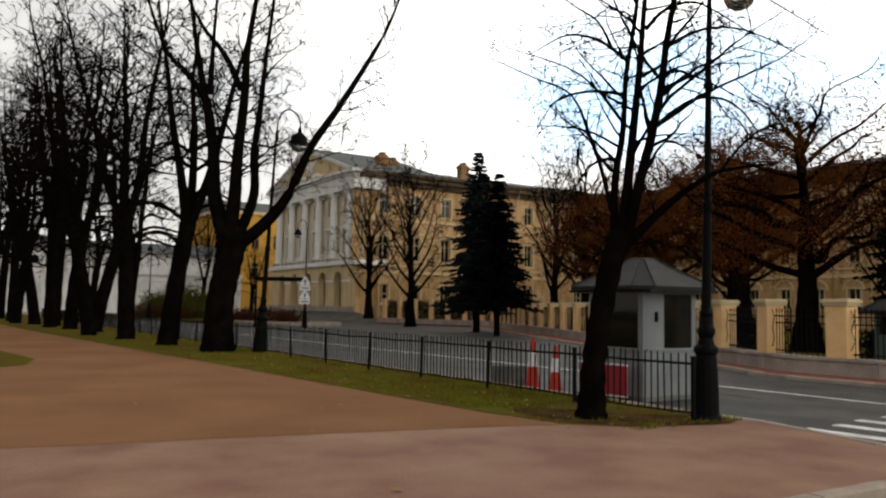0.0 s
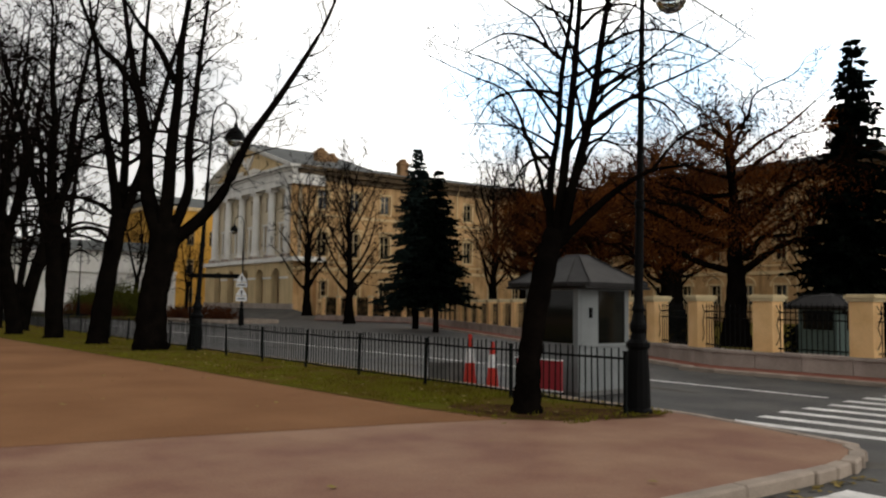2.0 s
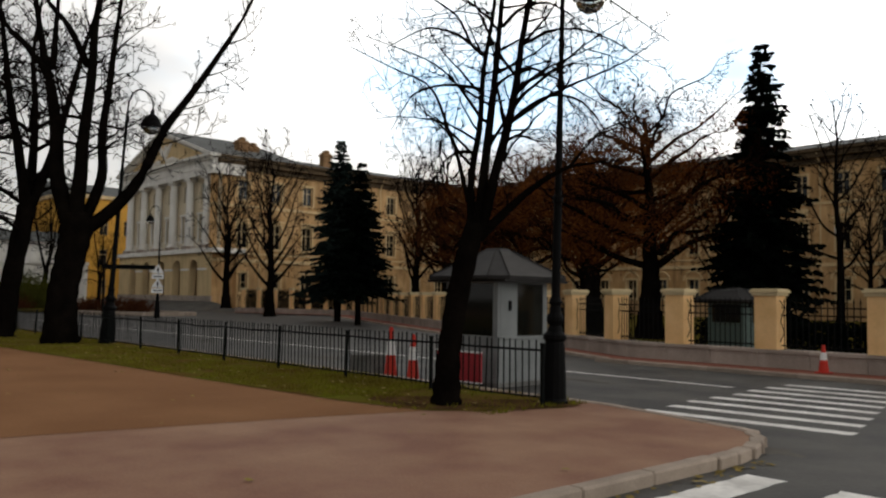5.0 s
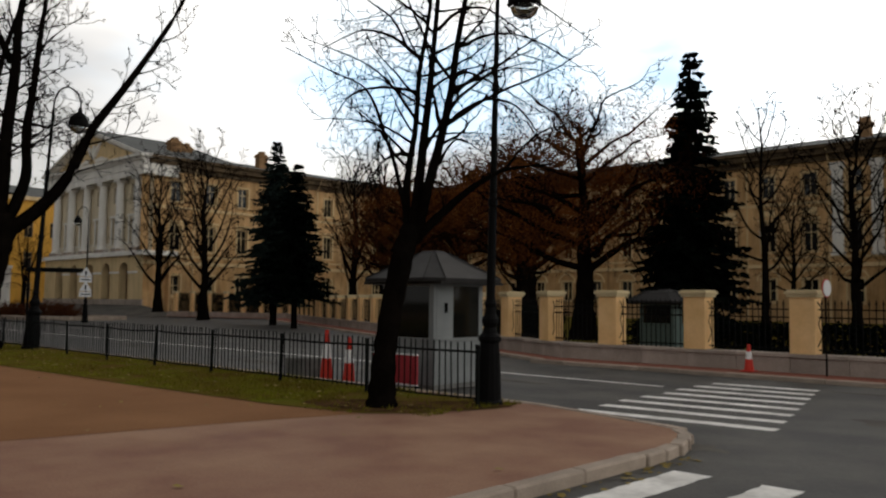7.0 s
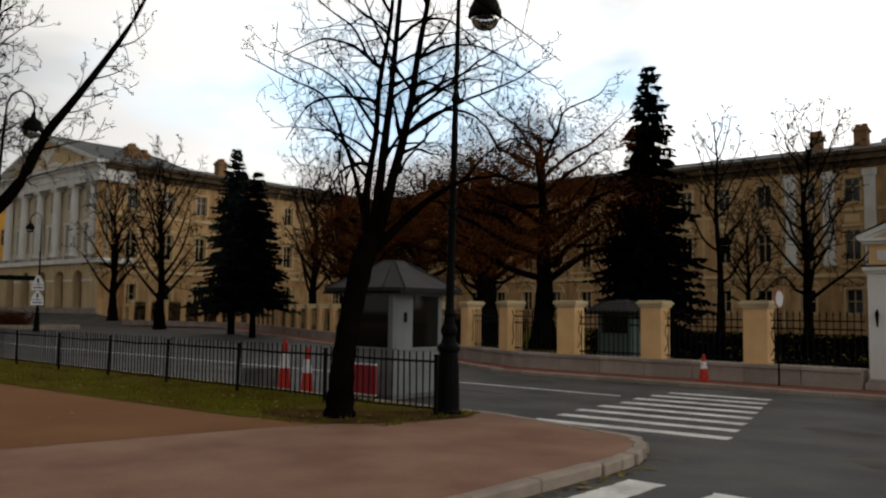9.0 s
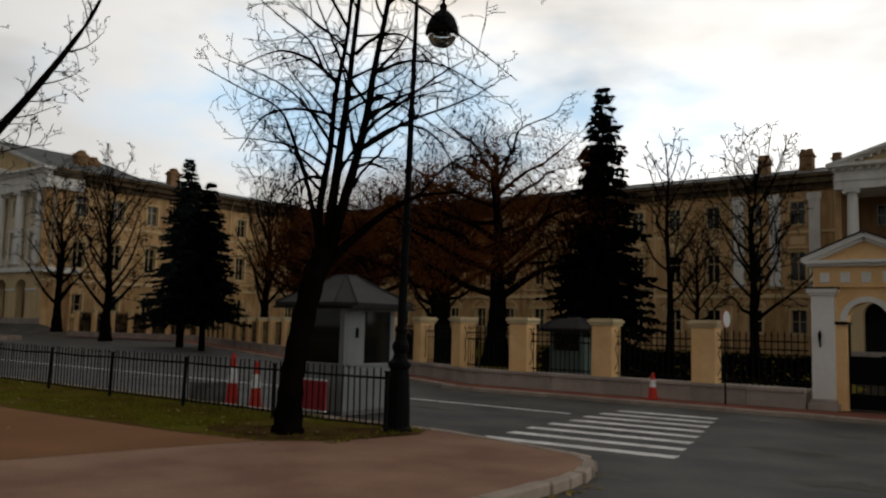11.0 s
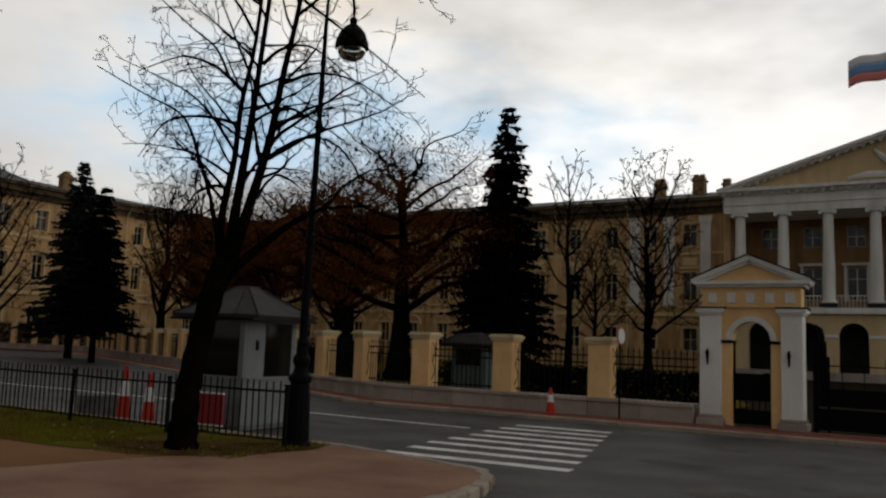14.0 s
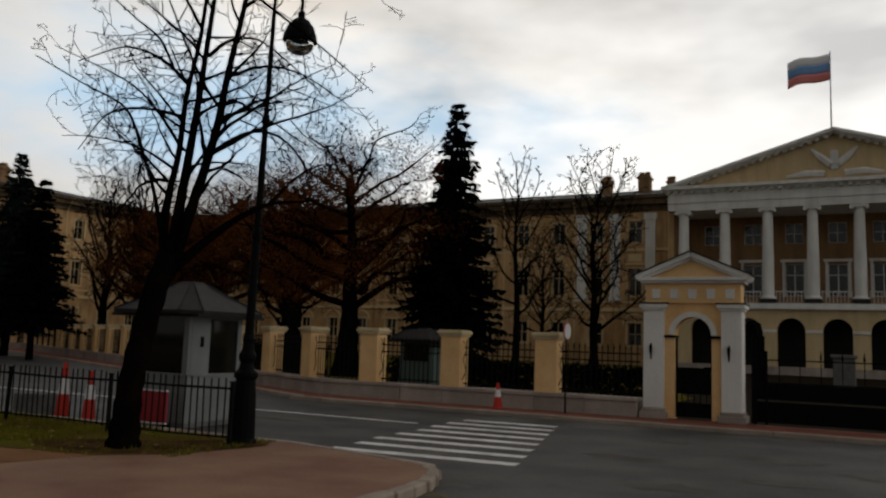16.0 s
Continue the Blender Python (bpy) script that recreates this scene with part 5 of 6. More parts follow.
def gate_leaf(x0, x1):
    """A leaf of the carriage gate: sheet below, bars above, a scrolled stile by the pillar."""
    t = thing("carriage_gate", "black iron carriage gate leaf with solid lower panel", "gate", at=pose(x0, GY + 0.15, 0))
    w = x1 - x0
    part("sheet_panel", boxes((0.12, w, -0.012, 0.012, 0.06, 0.55)), IRON, t)
    part("sheet_panel", boxes((0.12, w, -0.012, 0.012, 0.60, 0.98)), IRON, t)
    part("stile", boxes((0.0, 0.12, -0.06, 0.06, 0.0, 2.05), bevel=0.01), IRON, t)
    part("stile", boxes((0.30, 0.36, -0.04, 0.04, 0.0, 1.75), bevel=0.01), IRON, t)
    bm = bmesh.new()
    tube(bm, [(-0.08, 0, 2.42), (0.06, 0, 2.44), (0.17, 0, 2.36), (0.21, 0, 2.2), (0.19, 0, 1.9)], [0.05, 0.06, 0.065, 0.06, 0.05], 8)
    part("scroll", bm, IRON, t)
    part("sheet_panel", boxes((0.125, 0.30, -0.014, 0.014, 1.0, 2.1)), IRON, t)
    for z in (0.985, 1.52):
        part("rail", boxes((0.12, w, -0.018, 0.018, z, z + 0.03)), IRON, t)
    for i in range(int((w - 0.4) / 0.45)):
        x = 0.62 + i * 0.45
        bm = boxes((x - 0.010, x + 0.010, -0.010, 0.010, 1.0, 1.55))
        lathe(bm, [(0.008, 1.55), (0.03, 1.60), (0.002, 1.78)], 6, centre=(x, 0))
        part("bar", bm, IRON, t)
    return t


gate_leaf(-2.2, 1.2)
leaf = thing("carriage_gate", "black iron carriage gate leaf beyond the gateway", "gate", at=pose(1.25, GY + 0.15, 0))
part("sheet_panel", boxes((0.0, 3.2, -0.012, 0.012, 0.06, 0.98)), IRON, leaf)
pedestal = thing("monument_pedestal", "grey stone monument pedestal in the forecourt", "pedestal", at=pose(-0.55, 38.0, 0))
part("block", boxes((-0.42, 0.42, -0.42, 0.42, 0.4, 1.6), bevel=0.03), CONCRETE, pedestal)
part("step", boxes((-0.6, 0.6, -0.6, 0.6, -0.15, 0.4), bevel=0.03), CONCRETE, pedestal)
part("cap", boxes((-0.5, 0.5, -0.5, 0.5, 1.6, 1.75), bevel=0.03), CONCRETE, pedestal)

# ---- railing on the verge ----
railing = thing("street_railing", "low dark green iron railing along the verge", "railing")
FY0, PANEL = 9.85, 2.65
post0 = part("post", boxes((-0.028, 0.028, -0.028, 0.028, -0.05, 0.95), (-0.036, 0.036, -0.036, 0.036, 0.95, 0.975), bevel=0.004), GREENIRON, railing)
post0.matrix_basis = pose(-8.42, FY0, 0)
rail0 = bar0 = None
rr = random.Random(4)
rest = bmesh.new()
for k in range(30):
    x = -8.42 - PANEL * (k + 1)
    share("post", post0, pose(x, FY0, 0, rr.uniform(-1.5, 1.5), rr.uniform(-1.5, 1.5), 0), railing)
    for z, r in ((0.86, 0.020), (0.13, 0.016)):
        sag = rr.uniform(-0.03, 0.02)
        bm = tube(bmesh.new(), [(x, FY0, z), (x + PANEL / 2, FY0 + rr.uniform(-0.02, 0.02), z + sag), (x + PANEL, FY0, z)], r, 6)
        part("rail", bm, GREENIRON, railing)
    for i in range(18):
        q = x + (i + 1) * PANEL / 19
        if k < 14:
            if bar0 is None:
                bar0 = part("bar", boxes((-0.009, 0.009, -0.009, 0.009, 0.10, 1.01)), GREENIRON, railing)
                bar0.matrix_basis = pose(q, FY0, 0)
            else:
                share("bar", bar0, pose(q, FY0, rr.uniform(-0.01, 0.01), rr.uniform(-1, 1), rr.uniform(-1, 1), 0), railing)
        else:
            box(rest, q - 0.009, q + 0.009, FY0 - 0.009, FY0 + 0.009, 0.10, 0.97)
tagged(part("far_bar", rest, GREENIRON, railing), kind="stuff")

# ---- guard booth ----


def booth(m, paint, label, w=0.76, eave=2.2, apex=2.86):
    t = thing("guard_booth", label, "booth", at=m)
    part("base", boxes((-w - 0.03, w + 0.03, -w - 0.03, w + 0.03, 0.0, 0.10), bevel=0.01), CONCRETE, t)
    for sx in (-1, 1):
        for sy in (-1, 1):
            part("corner_post", boxes((w - 0.09 if sx > 0 else -w, w if sx > 0 else -w + 0.09, w - 0.09 if sy > 0 else -w, w if sy > 0 else -w + 0.09, 0.10, eave), bevel=0.006), paint, t)
    for k in range(4):
        r = Matrix.Rotation(k * math.pi / 2, 4, "Z")
        part("lower_panel", boxes((-w + 0.09, w - 0.09, -w + 0.01, -w + 0.05, 0.10, 0.98), m=r), paint, t)
        part("sill", boxes((-w + 0.085, w - 0.085, -w - 0.03, -w + 0.06, 0.98, 1.03), m=r), paint, t)
        part("window_frame", boxes((-w + 0.09, -w + 0.13, -w + 0.0, -w + 0.05, 1.03, eave - 0.1), (w - 0.13, w - 0.09, -w + 0.0, -w + 0.05, 1.03, eave - 0.1), (-w + 0.09, w - 0.09, -w + 0.0, -w + 0.05, eave - 0.1, eave), m=r), paint, t)
        if k in (0, 1):
            part("pane", boxes((-w + (0.13 if k == 0 else 0.60), w - 0.13, -w + 0.02, -w + 0.03, 1.03, eave - 0.1), m=r), BOOTHGLASS, t)
        else:
            part("rear_panel", boxes((-w + 0.13, w - 0.13, -w + 0.01, -w + 0.04, 1.03, eave - 0.1), m=r), paint, t)
        if k == 1:
            part("side_panel", boxes((-w + 0.13, -w + 0.60, -w + 0.015, -w + 0.04, 1.03, eave - 0.1), m=r), paint, t)
            part("wall_lamp", boxes((-w + 0.34, -w + 0.40, -w - 0.02, -w + 0.015, 1.55, 1.75), m=r), IRON, t)
    bm = bmesh.new()
    o = w + 0.42
    c = 0.32
    ring = [(-o, -o + c), (-o + c, -o), (o - c, -o), (o, -o + c), (o, o - c), (o - c, o), (-o + c, o), (-o, o - c)]
    rings = []
    for f, z in ((1.0, eave - 0.02), (1.0, eave + 0.05), (0.55, eave + 0.36), (0.22, apex - 0.06), (0.16, apex)):
        rings.append([bm.verts.new((x * f, y * f, z)) for x, y in ring])
    for a, b in zip(rings, rings[1:]):
        for i in range(8):
            bm.faces.new((a[i], a[(i + 1) % 8], b[(i + 1) % 8], b[i]))
    bm.faces.new(rings[0][::-1]), bm.faces.new(rings[-1])
    part("roof", bm, DARKROOF, t)
    for i in range(8):
        pts = [rings_pt for rings_pt in [(ring[i][0] * f, ring[i][1] * f, z + 0.012) for f, z in ((1.0, eave + 0.05), (0.55, eave + 0.36), (0.22, apex - 0.06))]]
        part("ridge_cap", tube(bmesh.new(), pts, 0.018, 5), DARKROOF, t)
    # eave board in the dark roof colour, to deepen the shade under the eave
    part("eave_board", boxes((-o + 0.02, o - 0.02, -o + 0.22, o - 0.22, eave - 0.07, eave - 0.02)), DARKROOF, t)
    # added lining, dark brown so that the inside looks unlit through the panes
    part("lining", boxes((-w + 0.15, w - 0.15, w - 0.09, w - 0.06, 0.12, eave - 0.1), (-w + 0.06, -w + 0.09, -w + 0.15, w - 0.1, 0.12, eave - 0.11), (-w + 0.06, w - 0.1, -w + 0.06, w - 0.1, eave - 0.1, eave - 0.075)), DOORBROWN, t, "dark brown lining added to darken the booth's inside")
    part("desk", boxes((-w + 0.1, w - 0.1, 0.1, w - 0.1, 0.75, 0.85)), DOORBROWN, t)
    return t


booth(pose(-12.1, 12.6, ROAD), BOOTH, "grey metal guard booth with a dark hipped roof")
booth(pose(-13.3, 25.0, 0.0), material("booth_green", (0.075, 0.105, 0.095), 0.5, vary=0.1, scale=2, fine=20, bump=0.05), "small dark green guard booth inside the fence", 0.62, 1.72, 2.16)

# ---- cones, barrier, block ----


def cone(x, y, z, label, turn=0):
    t = thing("traffic_cone", label, "traffic cone", "traffic cones", at=pose(x, y, z, 0, 0, turn))
    part("foot", boxes((-0.19, 0.19, -0.19, 0.19, 0.0, 0.05), bevel=0.015), CONE_RED, t)
    prof = lambda z: 0.145 - 0.105 * (z - 0.05) / 0.95
    for a, b, mat, lab in ((0.05, 0.46, CONE_RED, ""), (0.46, 0.74, CONE_WHITE, "white reflective band"), (0.74, 1.0, CONE_RED, "")):
        part("band" if lab else "body", lathe(bmesh.new(), [(prof(a) + (0.004 if lab else 0), a), (prof(b) + (0.004 if lab else 0), b)], 18), mat, t, lab)
    return t


cone(-14.0, 11.25, ROAD, "tall red traffic cone with a white band").scale = (1, 1, 1.14)
cone(-13.3, 11.3, ROAD, "tall red traffic cone with a wide white band", 20).scale = (0.95, 0.95, 1.0)
cone(-8.52, 20.38, -0.018, "red and white traffic cone on the far footway").scale = (0.85, 0.85, 0.68)
board = thing("barrier_board", "dark red barrier board with a white edge", "barrier", at=pose(-11.75, 11.15, ROAD, 0, 0, 0))
part("panel", boxes((-0.62, 0.66, -0.02, 0.02, 0.17, 0.73)), BOARD_RED, board)
part("edge", boxes((-0.64, 0.66, -0.03, 0.03, 0.73, 0.755), (-0.64, 0.66, -0.03, 0.03, 0.145, 0.17)), SIGNWHITE, board)
for x in (-0.5, 0.5):
    part("foot", boxes((x - 0.04, x + 0.04, -0.2, 0.2, 0.0, 0.14)), IRON, board)
blk = thing("concrete_block", "grey concrete block at the roadside", "block", at=pose(-14.9, 11.3, ROAD))
part("body", chipped(boxes((-0.35, 0.35, -0.25, 0.25, 0, 0.5), bevel=0.03), 0.01, 7), CONCRETE, blk)

# ---- hedge inside the fence ----


def hedge(x0, y0, x1, y1, high, n, seed):
    rng = random.Random(seed)
    vs, fs = [], []
    d = Vector((x1 - x0, y1 - y0, 0))
    side = Vector((-d.y, d.x, 0)).normalized()
    for i in range(n):
        z = high * rng.random() ** 0.8 * (0.9 + 0.2 * noise.noise(Vector((i * 0.01, seed, 0))))
        c = Vector((x0, y0, z)) + d * rng.random() + side * rng.uniform(-0.45, 0.45)
        a = Vector((rng.uniform(-1, 1), rng.uniform(-1, 1), rng.uniform(-1, 1))).normalized() * rng.uniform(0.05, 0.10)
        b = a.cross(Vector((rng.uniform(-1, 1), rng.uniform(-1, 1), rng.uniform(-1, 1)))).normalized() * 0.05
        k = len(vs)
        vs += [c - a, c + b, c + a, c - b]
        fs.append((k, k + 1, k + 2, k + 3))
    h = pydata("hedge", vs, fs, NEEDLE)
    return tagged(h, "dark clipped hedge inside the garden fence", "hedge", kind="stuff")


hedge(-5.5, 27.5, -16.0, 27.5, 1.15, 9000, 1)
hedge(-17.0, 24.0, -50.0, 40.4, 1.6, 22000, 2)
hedge(-50.0, 40.4, -63.3, 47.2, 2.5, 12000, 3)
hedge(-63.3, 47.2, -77.8, 42.4, 2.5, 13000, 4)

# ---- street lamps ----


def street_lamp(m, label):
    t = thing("street_lamp", label, "street lamp", "cast-iron street lamps", at=m)
    part("base", lathe(bmesh.new(), [(0.24, -0.1), (0.24, 0.06), (0.21, 0.10), (0.195, 0.5), (0.17, 0.9), (0.155, 1.05), (0.19, 1.10), (0.19, 1.16), (0.13, 1.22), (0.105, 1.32), (0.14, 1.40), (0.14, 1.46), (0.10, 1.54), (0.085, 1.66), (0.105, 1.72), (0.075, 1.80)], 14), IRON, t)
    part("pole", lathe(bmesh.new(), [(0.075, 1.80), (0.066, 3.4), (0.085, 3.43), (0.085, 3.52), (0.06, 3.56), (0.05, 5.4), (0.068, 5.44), (0.068, 5.54), (0.046, 5.6), (0.036, 7.5)], 12), IRON, t)
    arm = [(0, 0, 7.45), (0, 0.02, 7.85), (0, 0.14, 8.2), (0, 0.36, 8.34), (0, 0.60, 8.22), (0, 0.72, 7.95), (0, 0.72, 7.72)]
    part("arm", tube(bmesh.new(), [tuple(p) for p in smooth_line(arm, 4)], 0.028, 8), IRON, t)
    part("scroll", tube(bmesh.new(), [(0, 0.02, 7.5), (0, 0.16, 7.65), (0, 0.25, 7.9), (0, 0.18, 8.05)], 0.013, 6), IRON, t)
    part("shade", lathe(bmesh.new(), [(0.05, 7.74), (0.07, 7.70), (0.06, 7.62), (0.14, 7.56), (0.23, 7.44), (0.285, 7.28), (0.30, 7.16), (0.27, 7.15)], 18, centre=(0, 0.72)), IRON, t)
    part("globe", lathe(bmesh.new(), [(0.26, 7.16), (0.25, 7.08), (0.19, 6.98), (0.08, 6.92), (0.01, 6.91)], 18, centre=(0, 0.72)), LANTERNGLASS, t, "pale glass globe", smooth=True)
    return t


l0 = street_lamp(pose(-8.49, 10.2, 0, 0, 1.2, 0), "black cast-iron street lamp with a bell lantern on a crook")
l0.scale = (1, 1, 0.945)
copy_thing(l0, pose(-27.6, 10.02, 0, -2.6, 0.6, 0)).scale = (1.15, 1.2, 1.045)
for x, y, turn in ( (-59.6, 25.2, 150), (-87.8, 19.8, 90), (-79.0, 12.5, 0)):
    copy_thing(l0, pose(x, y, 0, 0, 0.6, turn)).scale = (1, 1, 1)
gl = thing("garden_lamp", "slim post with a white lantern in the garden", "lamp", at=pose(-16.8, 41.8, 0))
part("pole", lathe(bmesh.new(), [(0.09, -0.1), (0.07, 1.0), (0.05, 5.0)], 8), IRON, gl)
part("lantern", lathe(bmesh.new(), [(0.07, 5.0), (0.14, 5.15), (0.17, 5.45), (0.20, 5.48), (0.03, 5.65)], 8), SIGNWHITE, gl)

# ---- signs ----
rs = thing("round_sign", "round white road sign on a thin post", "road sign", at=pose(-6.70, 20.55, 0, 0, 0, 84))
part("post", lathe(bmesh.new(), [(0.025, -0.05), (0.025, 2.3)], 8), IRON, rs)
part("disc", lathe(bmesh.new(), [(0.20, -0.01), (0.20, 0.01)], 24, m=pose(0, -0.04, 2.08, 90, 0, 0)), SIGNWHITE, rs)
part("rim", lathe(bmesh.new(), [(0.225, -0.012), (0.225, 0.004)], 24, m=pose(0, -0.03, 2.08, 90, 0, 0)), SIGNRED, rs)
ts = thing("warning_sign", "two stacked triangular warning signs with plates on one post", "road sign", at=pose(-59.2, 25.0, ROAD, 0, 0, 65))
part("post", lathe(bmesh.new(), [(0.06, -0.05), (0.06, 4.0)], 8), IRON, ts)
for z in (3.05, 2.0):
    tri = bmesh.new()
    f = [tri.verts.new((x, -0.08, z + q)) for x, q in ((-0.45, 0.3), (0.45, 0.3), (0.0, 1.0))]
    b = [tri.verts.new((x, -0.06, z + q)) for x, q in ((-0.45, 0.3), (0.45, 0.3), (0.0, 1.0))]
    tri.faces.new(f), tri.faces.new(b[::-1])
    for i in range(3):
        tri.faces.new((f[i], b[i], b[(i + 1) % 3], f[(i + 1) % 3]))
    part("triangle", tri, SIGNWHITE, ts)
    part("triangle_mark", boxes((-0.06, 0.06, -0.09, -0.082, z + 0.4, z + 0.72)), IRON, ts)
    part("plate", boxes((-0.42, 0.42, -0.08, -0.06, z - 0.12, z + 0.24)), SIGNWHITE, ts)
    part("plate_bar", boxes((-0.3, 0.3, -0.09, -0.082, z + 0.02, z + 0.1)), IRON, ts)
bar_at = pose(-59.9, 24.5, ROAD, 0, 0, 62)
arm = thing("height_bar", "dark horizontal bar beside the warning signs", "barrier", at=bar_at)
part("beam", boxes((-3.2, 0.55, -0.12, 0.12, 3.62, 3.95), bevel=0.02), IRON, arm)
part("post", boxes((-3.1, -2.95, -0.08, 0.08, -0.05, 3.62)), IRON, arm)

# ---- far side of the square ----
fore = bmesh.new()
v = [fore.verts.new(p) for p in ((-126, 33, -0.125), (-89, 34.5, -0.125), (-88.6, 43.95, 0.95), (-126, 43.95, 0.95), (-80, 43.95, -0.125))]
fore.faces.new(v[:4]), fore.faces.new((v[1], v[4], v[2]))
tagged(part("forecourt_ramp", fore, ASPHALT), "grey paved ramp up to the portico", "drive", kind="structure")
bed = bmesh.new()
prism(bed, [(-65.2, 29.0), (-66.5, 31.2), (-70, 31.5), (-90, 27), (-118, 22), (-118, 14), (-90, 19), (-70, 24.5), (-66.3, 26.6)], -0.14, 0.05)
tagged(part("planting_bed", bed, LAWN), "raised grassy bed with a pale kerb by the drive", "bed", kind="structure")
kerb_run("kerb", "pale granite kerb round the planting bed", [(-75, 23.0), (-70, 24.4), (-66.3, 26.5), (-65.1, 29.0), (-66.4, 31.3), (-70, 31.6), (-84, 28.6)], 1.0, 0.2, 40, 0.22)


def shrub(x, y, size, seed, mat, label, n=70, flat=0.6):
    rng = random.Random(seed)
    t = thing("shrub", label, "shrub", "shrubs in the bed", at=pose(x, y, 0.03))
    THIN[0] = 0.02
    vs, fs = [], []
    for i in range(n):
        a, e = rng.uniform(0, 6.283), rng.uniform(0.25, 1.4)
        d = Vector((math.cos(a) * math.cos(e), math.sin(a) * math.cos(e), math.sin(e) * flat))
        grow(vs, fs, rng, Vector((rng.gauss(0, 0.25), rng.gauss(0, 0.25), 0)) * size, d, size * rng.uniform(0.6, 1.0), 0.03, 3, 4, 0.05, 0.9, (2, 2, 3, 4))
    pydata("twig_mass", vs, fs, mat, t)
    return t


for i, (x, y, s) in enumerate(((-69, 27.5, 1.5), (-71.5, 28.0, 1.4), (-74, 27.5, 1.6), (-77, 26.5, 1.5), (-80, 26.2, 1.5), (-88, 22.8, 1.6), (-92, 22.0, 1.7), (-97, 21.0, 1.6))):
    shrub(x, y, s, 200 + i, SHRUB, "low round brown leafless shrub in the bed")
for i, (x, y, s) in enumerate(((-90, 25.5, 3.4), (-95, 25.0, 3.8), (-101, 24.0, 3.2))):
    shrub(x, y, s, 300 + i, SHRUB_GREEN, "tall olive-green shrub behind the bed", 110, 1.0)

white = thing("white_building", "long low white building with blind arches", "building")
WXX = -113.0
holes = [(y - 1.0, y + 1.0, 0.3, 3.9, True) for y in (0.5, 11.5, 22.5)]
bm = bmesh.new()
wall_panel(bm, east(WXX), -40, 38, -0.2, 5.4, holes, 0.5)
part("wall", bm, WHITE, white)
part("cornice", boxes((WXX - 0.1, WXX + 0.45, -40, 38, 5.4, 5.8), (WXX - 0.1, WXX + 0.2, -40, 38, 4.6, 4.8)), WHITE, white)
part("plinth", boxes((WXX - 0.1, WXX + 0.15, -40, 38, -0.2, 0.3)), STONE, white)
for y in (0.5, 11.5, 22.5):
    part("door", boxes((WXX - 0.45, WXX - 0.35, y - 1.0, y + 1.0, 0.0, 3.9)), DOORBROWN if y == 22.5 else WHITE, white)
    part("gable", lathe(bmesh.new(), [(2.2, -0.3), (2.2, 0.1)], 24, m=pose(WXX, y, 5.6, 0, 90, 0)), WHITE, white)
    part("oculus", lathe(bmesh.new(), [(0.55, 0.0), (0.55, 0.12)], 20, m=pose(WXX + 0.05, y, 6.9, 0, 90, 0)), IRON, white)
for y in np.arange(-36, 38, 5.5):
    part("pilaster", boxes((WXX - 0.05, WXX + 0.18, y - 0.3, y + 0.3, 0.3, 4.6)), WHITE, white)
part("upper_wall", boxes((WXX - 12, WXX - 6, -40, 36, -0.1, 8.6)), WHITE, white)
part("roof", hip(bmesh.new(), WXX - 13, WXX - 5, -41, 37, 8.6, 10.2, "y"), ROOF, white)

yel = thing("orange_building", "orange plastered three-storey house behind the trees", "building")
hs = []
for zz in (1.5, 6.5, 11.5):
    for y in np.arange(45.5, 62, 4.0):
        hs.append((y - 0.7, y + 0.7, zz, zz + 2.6, False))
bm = bmesh.new()
wall_panel(bm, east(-140.0), 43, 64, -0.2, 17.5, hs, 0.35)
part("wall", bm, ORANGE_WALL, yel)
# a solid filling, coloured near-black for the unlit rooms
bm = boxes((-160, -140.36, 43, 64, -0.2, 17.5))
part("core", bm, ROOM_SHADE, yel)
hs2 = [(x - 0.7, x + 0.7, zz, zz + 2.6, False) for zz in (1.5, 6.5, 11.5) for x in (-157, -153, -149, -145)]
bm = bmesh.new()
wall_panel(bm, south(42.6), -160, -140, -0.2, 17.5, hs2, 0.35)
part("wall", bm, ORANGE_WALL, yel)
for zz in (1.5, 6.5, 11.5):
    for y in np.arange(45.5, 62, 4.0):
        bm = bmesh.new()
        wall_panel(bm, east(-140.2), y - 0.7, y + 0.7, zz, zz + 2.6, [(y - 0.62, y - 0.04, zz + 0.08, zz + 1.7, False), (y + 0.04, y + 0.62, zz + 0.08, zz + 1.7, False), (y - 0.62, y + 0.62, zz + 1.78, zz + 2.52, False)], 0.08)
        part("window", bm, CREAM, yel)
part("cornice", boxes((-160.5, -139.5, 42.1, 64.5, 17.5, 18.1)), CREAM, yel)
part("roof", hip(bmesh.new(), -160.5, -139.5, 42.1, 64.5, 18.1, 21, "y"), ROOF, yel)
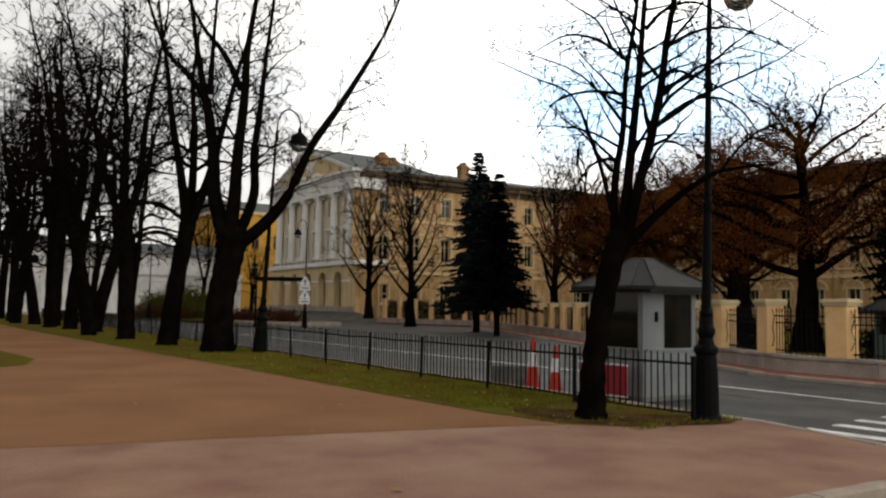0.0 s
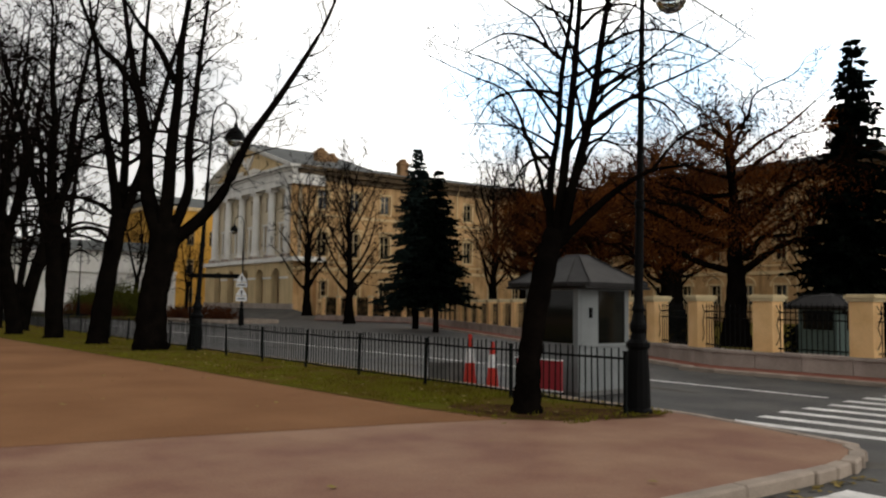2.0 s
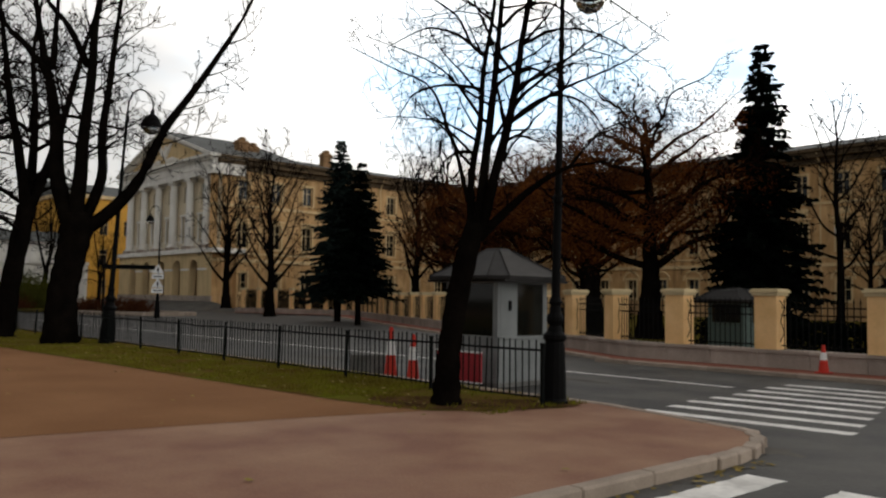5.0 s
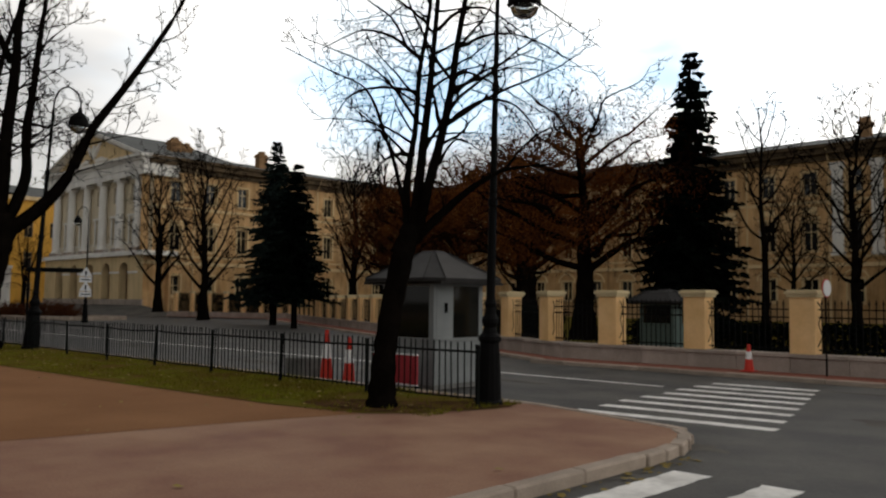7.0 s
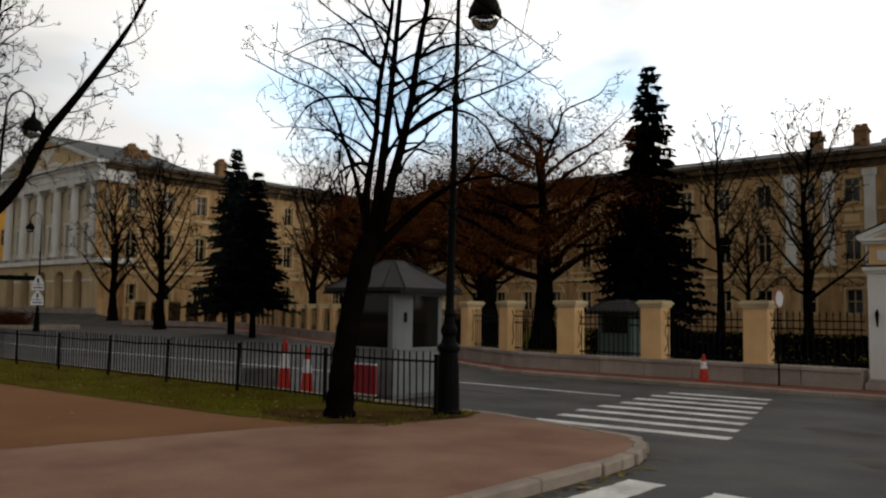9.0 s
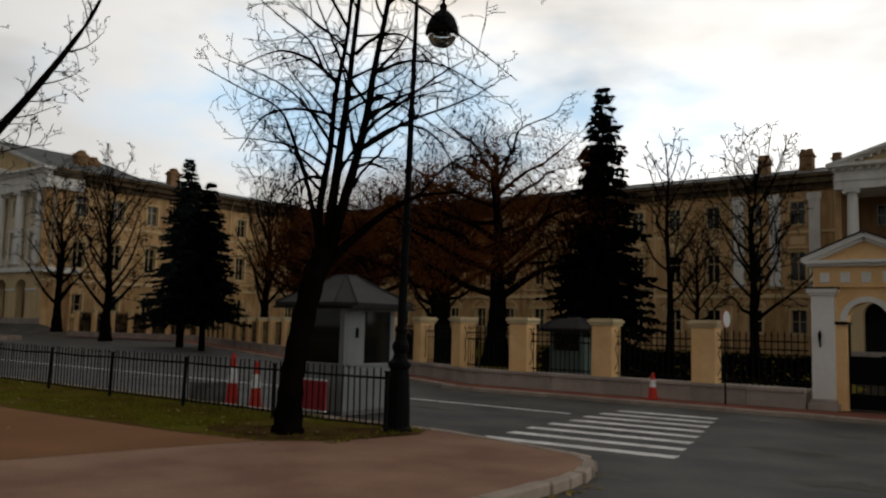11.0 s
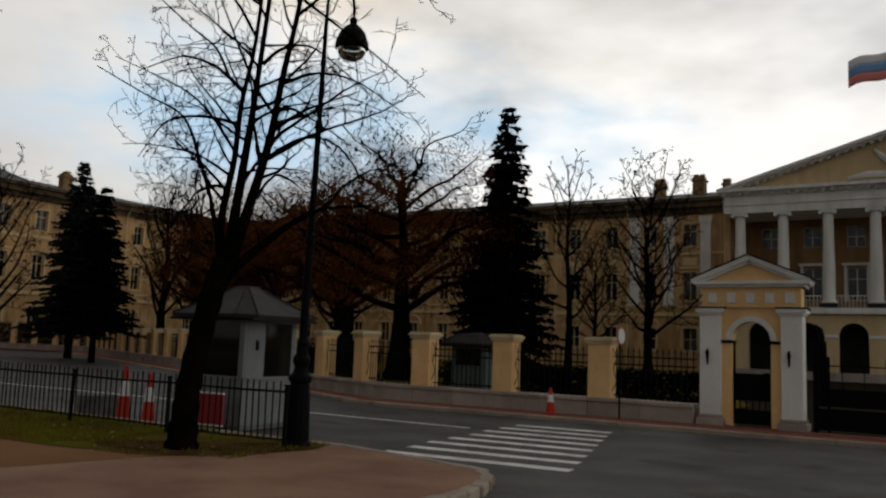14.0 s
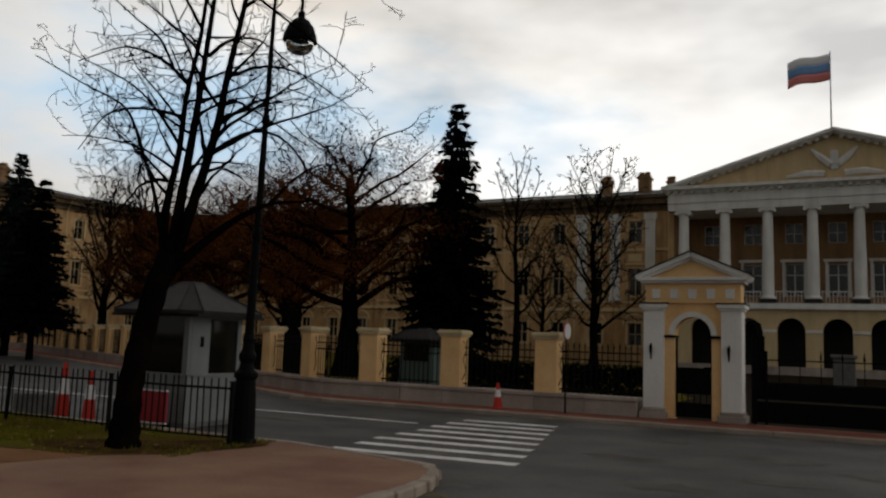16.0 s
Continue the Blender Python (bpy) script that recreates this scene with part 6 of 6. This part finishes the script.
# a row of bare trees closing the far end of the street
for i, (x, y, s) in enumerate(((-104, 30, 0.9), (-128, 38, 1.0), (-100, 35, 0.7))):
    o = copy_thing(variants[i % 3], pose(x, y, 0, 0, 0, 77 * i))
    o.scale = (s, s, s)

# ---- grass and fallen leaves ----
rng = random.Random(11)
gv, gf = [], []
while len(gf) < 26000:
    x = -8.2 - 40 * rng.random() ** 1.8
    y0 = 7.98 - (-x - 9.05) * 0.064 if x < -9.05 else 8.6
    y = rng.uniform(y0 - 0.16, 10.75)
    if noise.noise(Vector((x * 0.7, y * 0.9, 3.1))) < -0.22 or (x > -10.6 + 0.5 * noise.noise(Vector((y * 1.7, 0.4, 0))) and rng.random() < 0.88):
        continue
    h = rng.uniform(0.03, 0.085)
    a = rng.uniform(0, 6.283)
    w = 0.010
    dx, dy = math.cos(a) * w, math.sin(a) * w
    lx, ly = rng.uniform(-0.04, 0.04), rng.uniform(-0.04, 0.04)
    k = len(gv)
    gv += [(x - dx, y - dy, 0.0), (x + dx, y + dy, 0.0), (x + lx, y + ly, h)]
    gf.append((k, k + 1, k + 2))
g = pydata("grass", gv, gf, GRASS)
tagged(g, "short ragged autumn grass on the verge", "grass", kind="stuff")
lv, lf = [], []
for i in range(370):
    if i < 300:
        x = -8.5 - 30 * rng.random()
        y = rng.uniform(7.4, 10.7)
        z = 0.04
    elif i < 335:
        x, y, z = rng.uniform(-20, -4.8), rng.uniform(2.5, 7.5), 0.012
    else:
        x, y, z = -4.35 + rng.uniform(-0.05, 0.5) ** 2, rng.uniform(6.0, 9.4), ROAD + 0.012
    a = rng.uniform(0, 6.283)
    s = rng.uniform(0.025, 0.055)
    k = len(lv)
    lv += [(x + s * math.cos(a + q), y + s * (0.6 if j % 2 else 1.0) * math.sin(a + q), z + rng.uniform(-0.008, 0.015)) for j, q in enumerate((0, 1.2, 2.6, 3.9, 5.1))]
    lf.append(tuple(range(k, k + 5)))
l = pydata("leaf_litter", lv, lf, LEAFLITTER)
tagged(l, "scattered yellow fallen leaves", "leaves", kind="stuff")
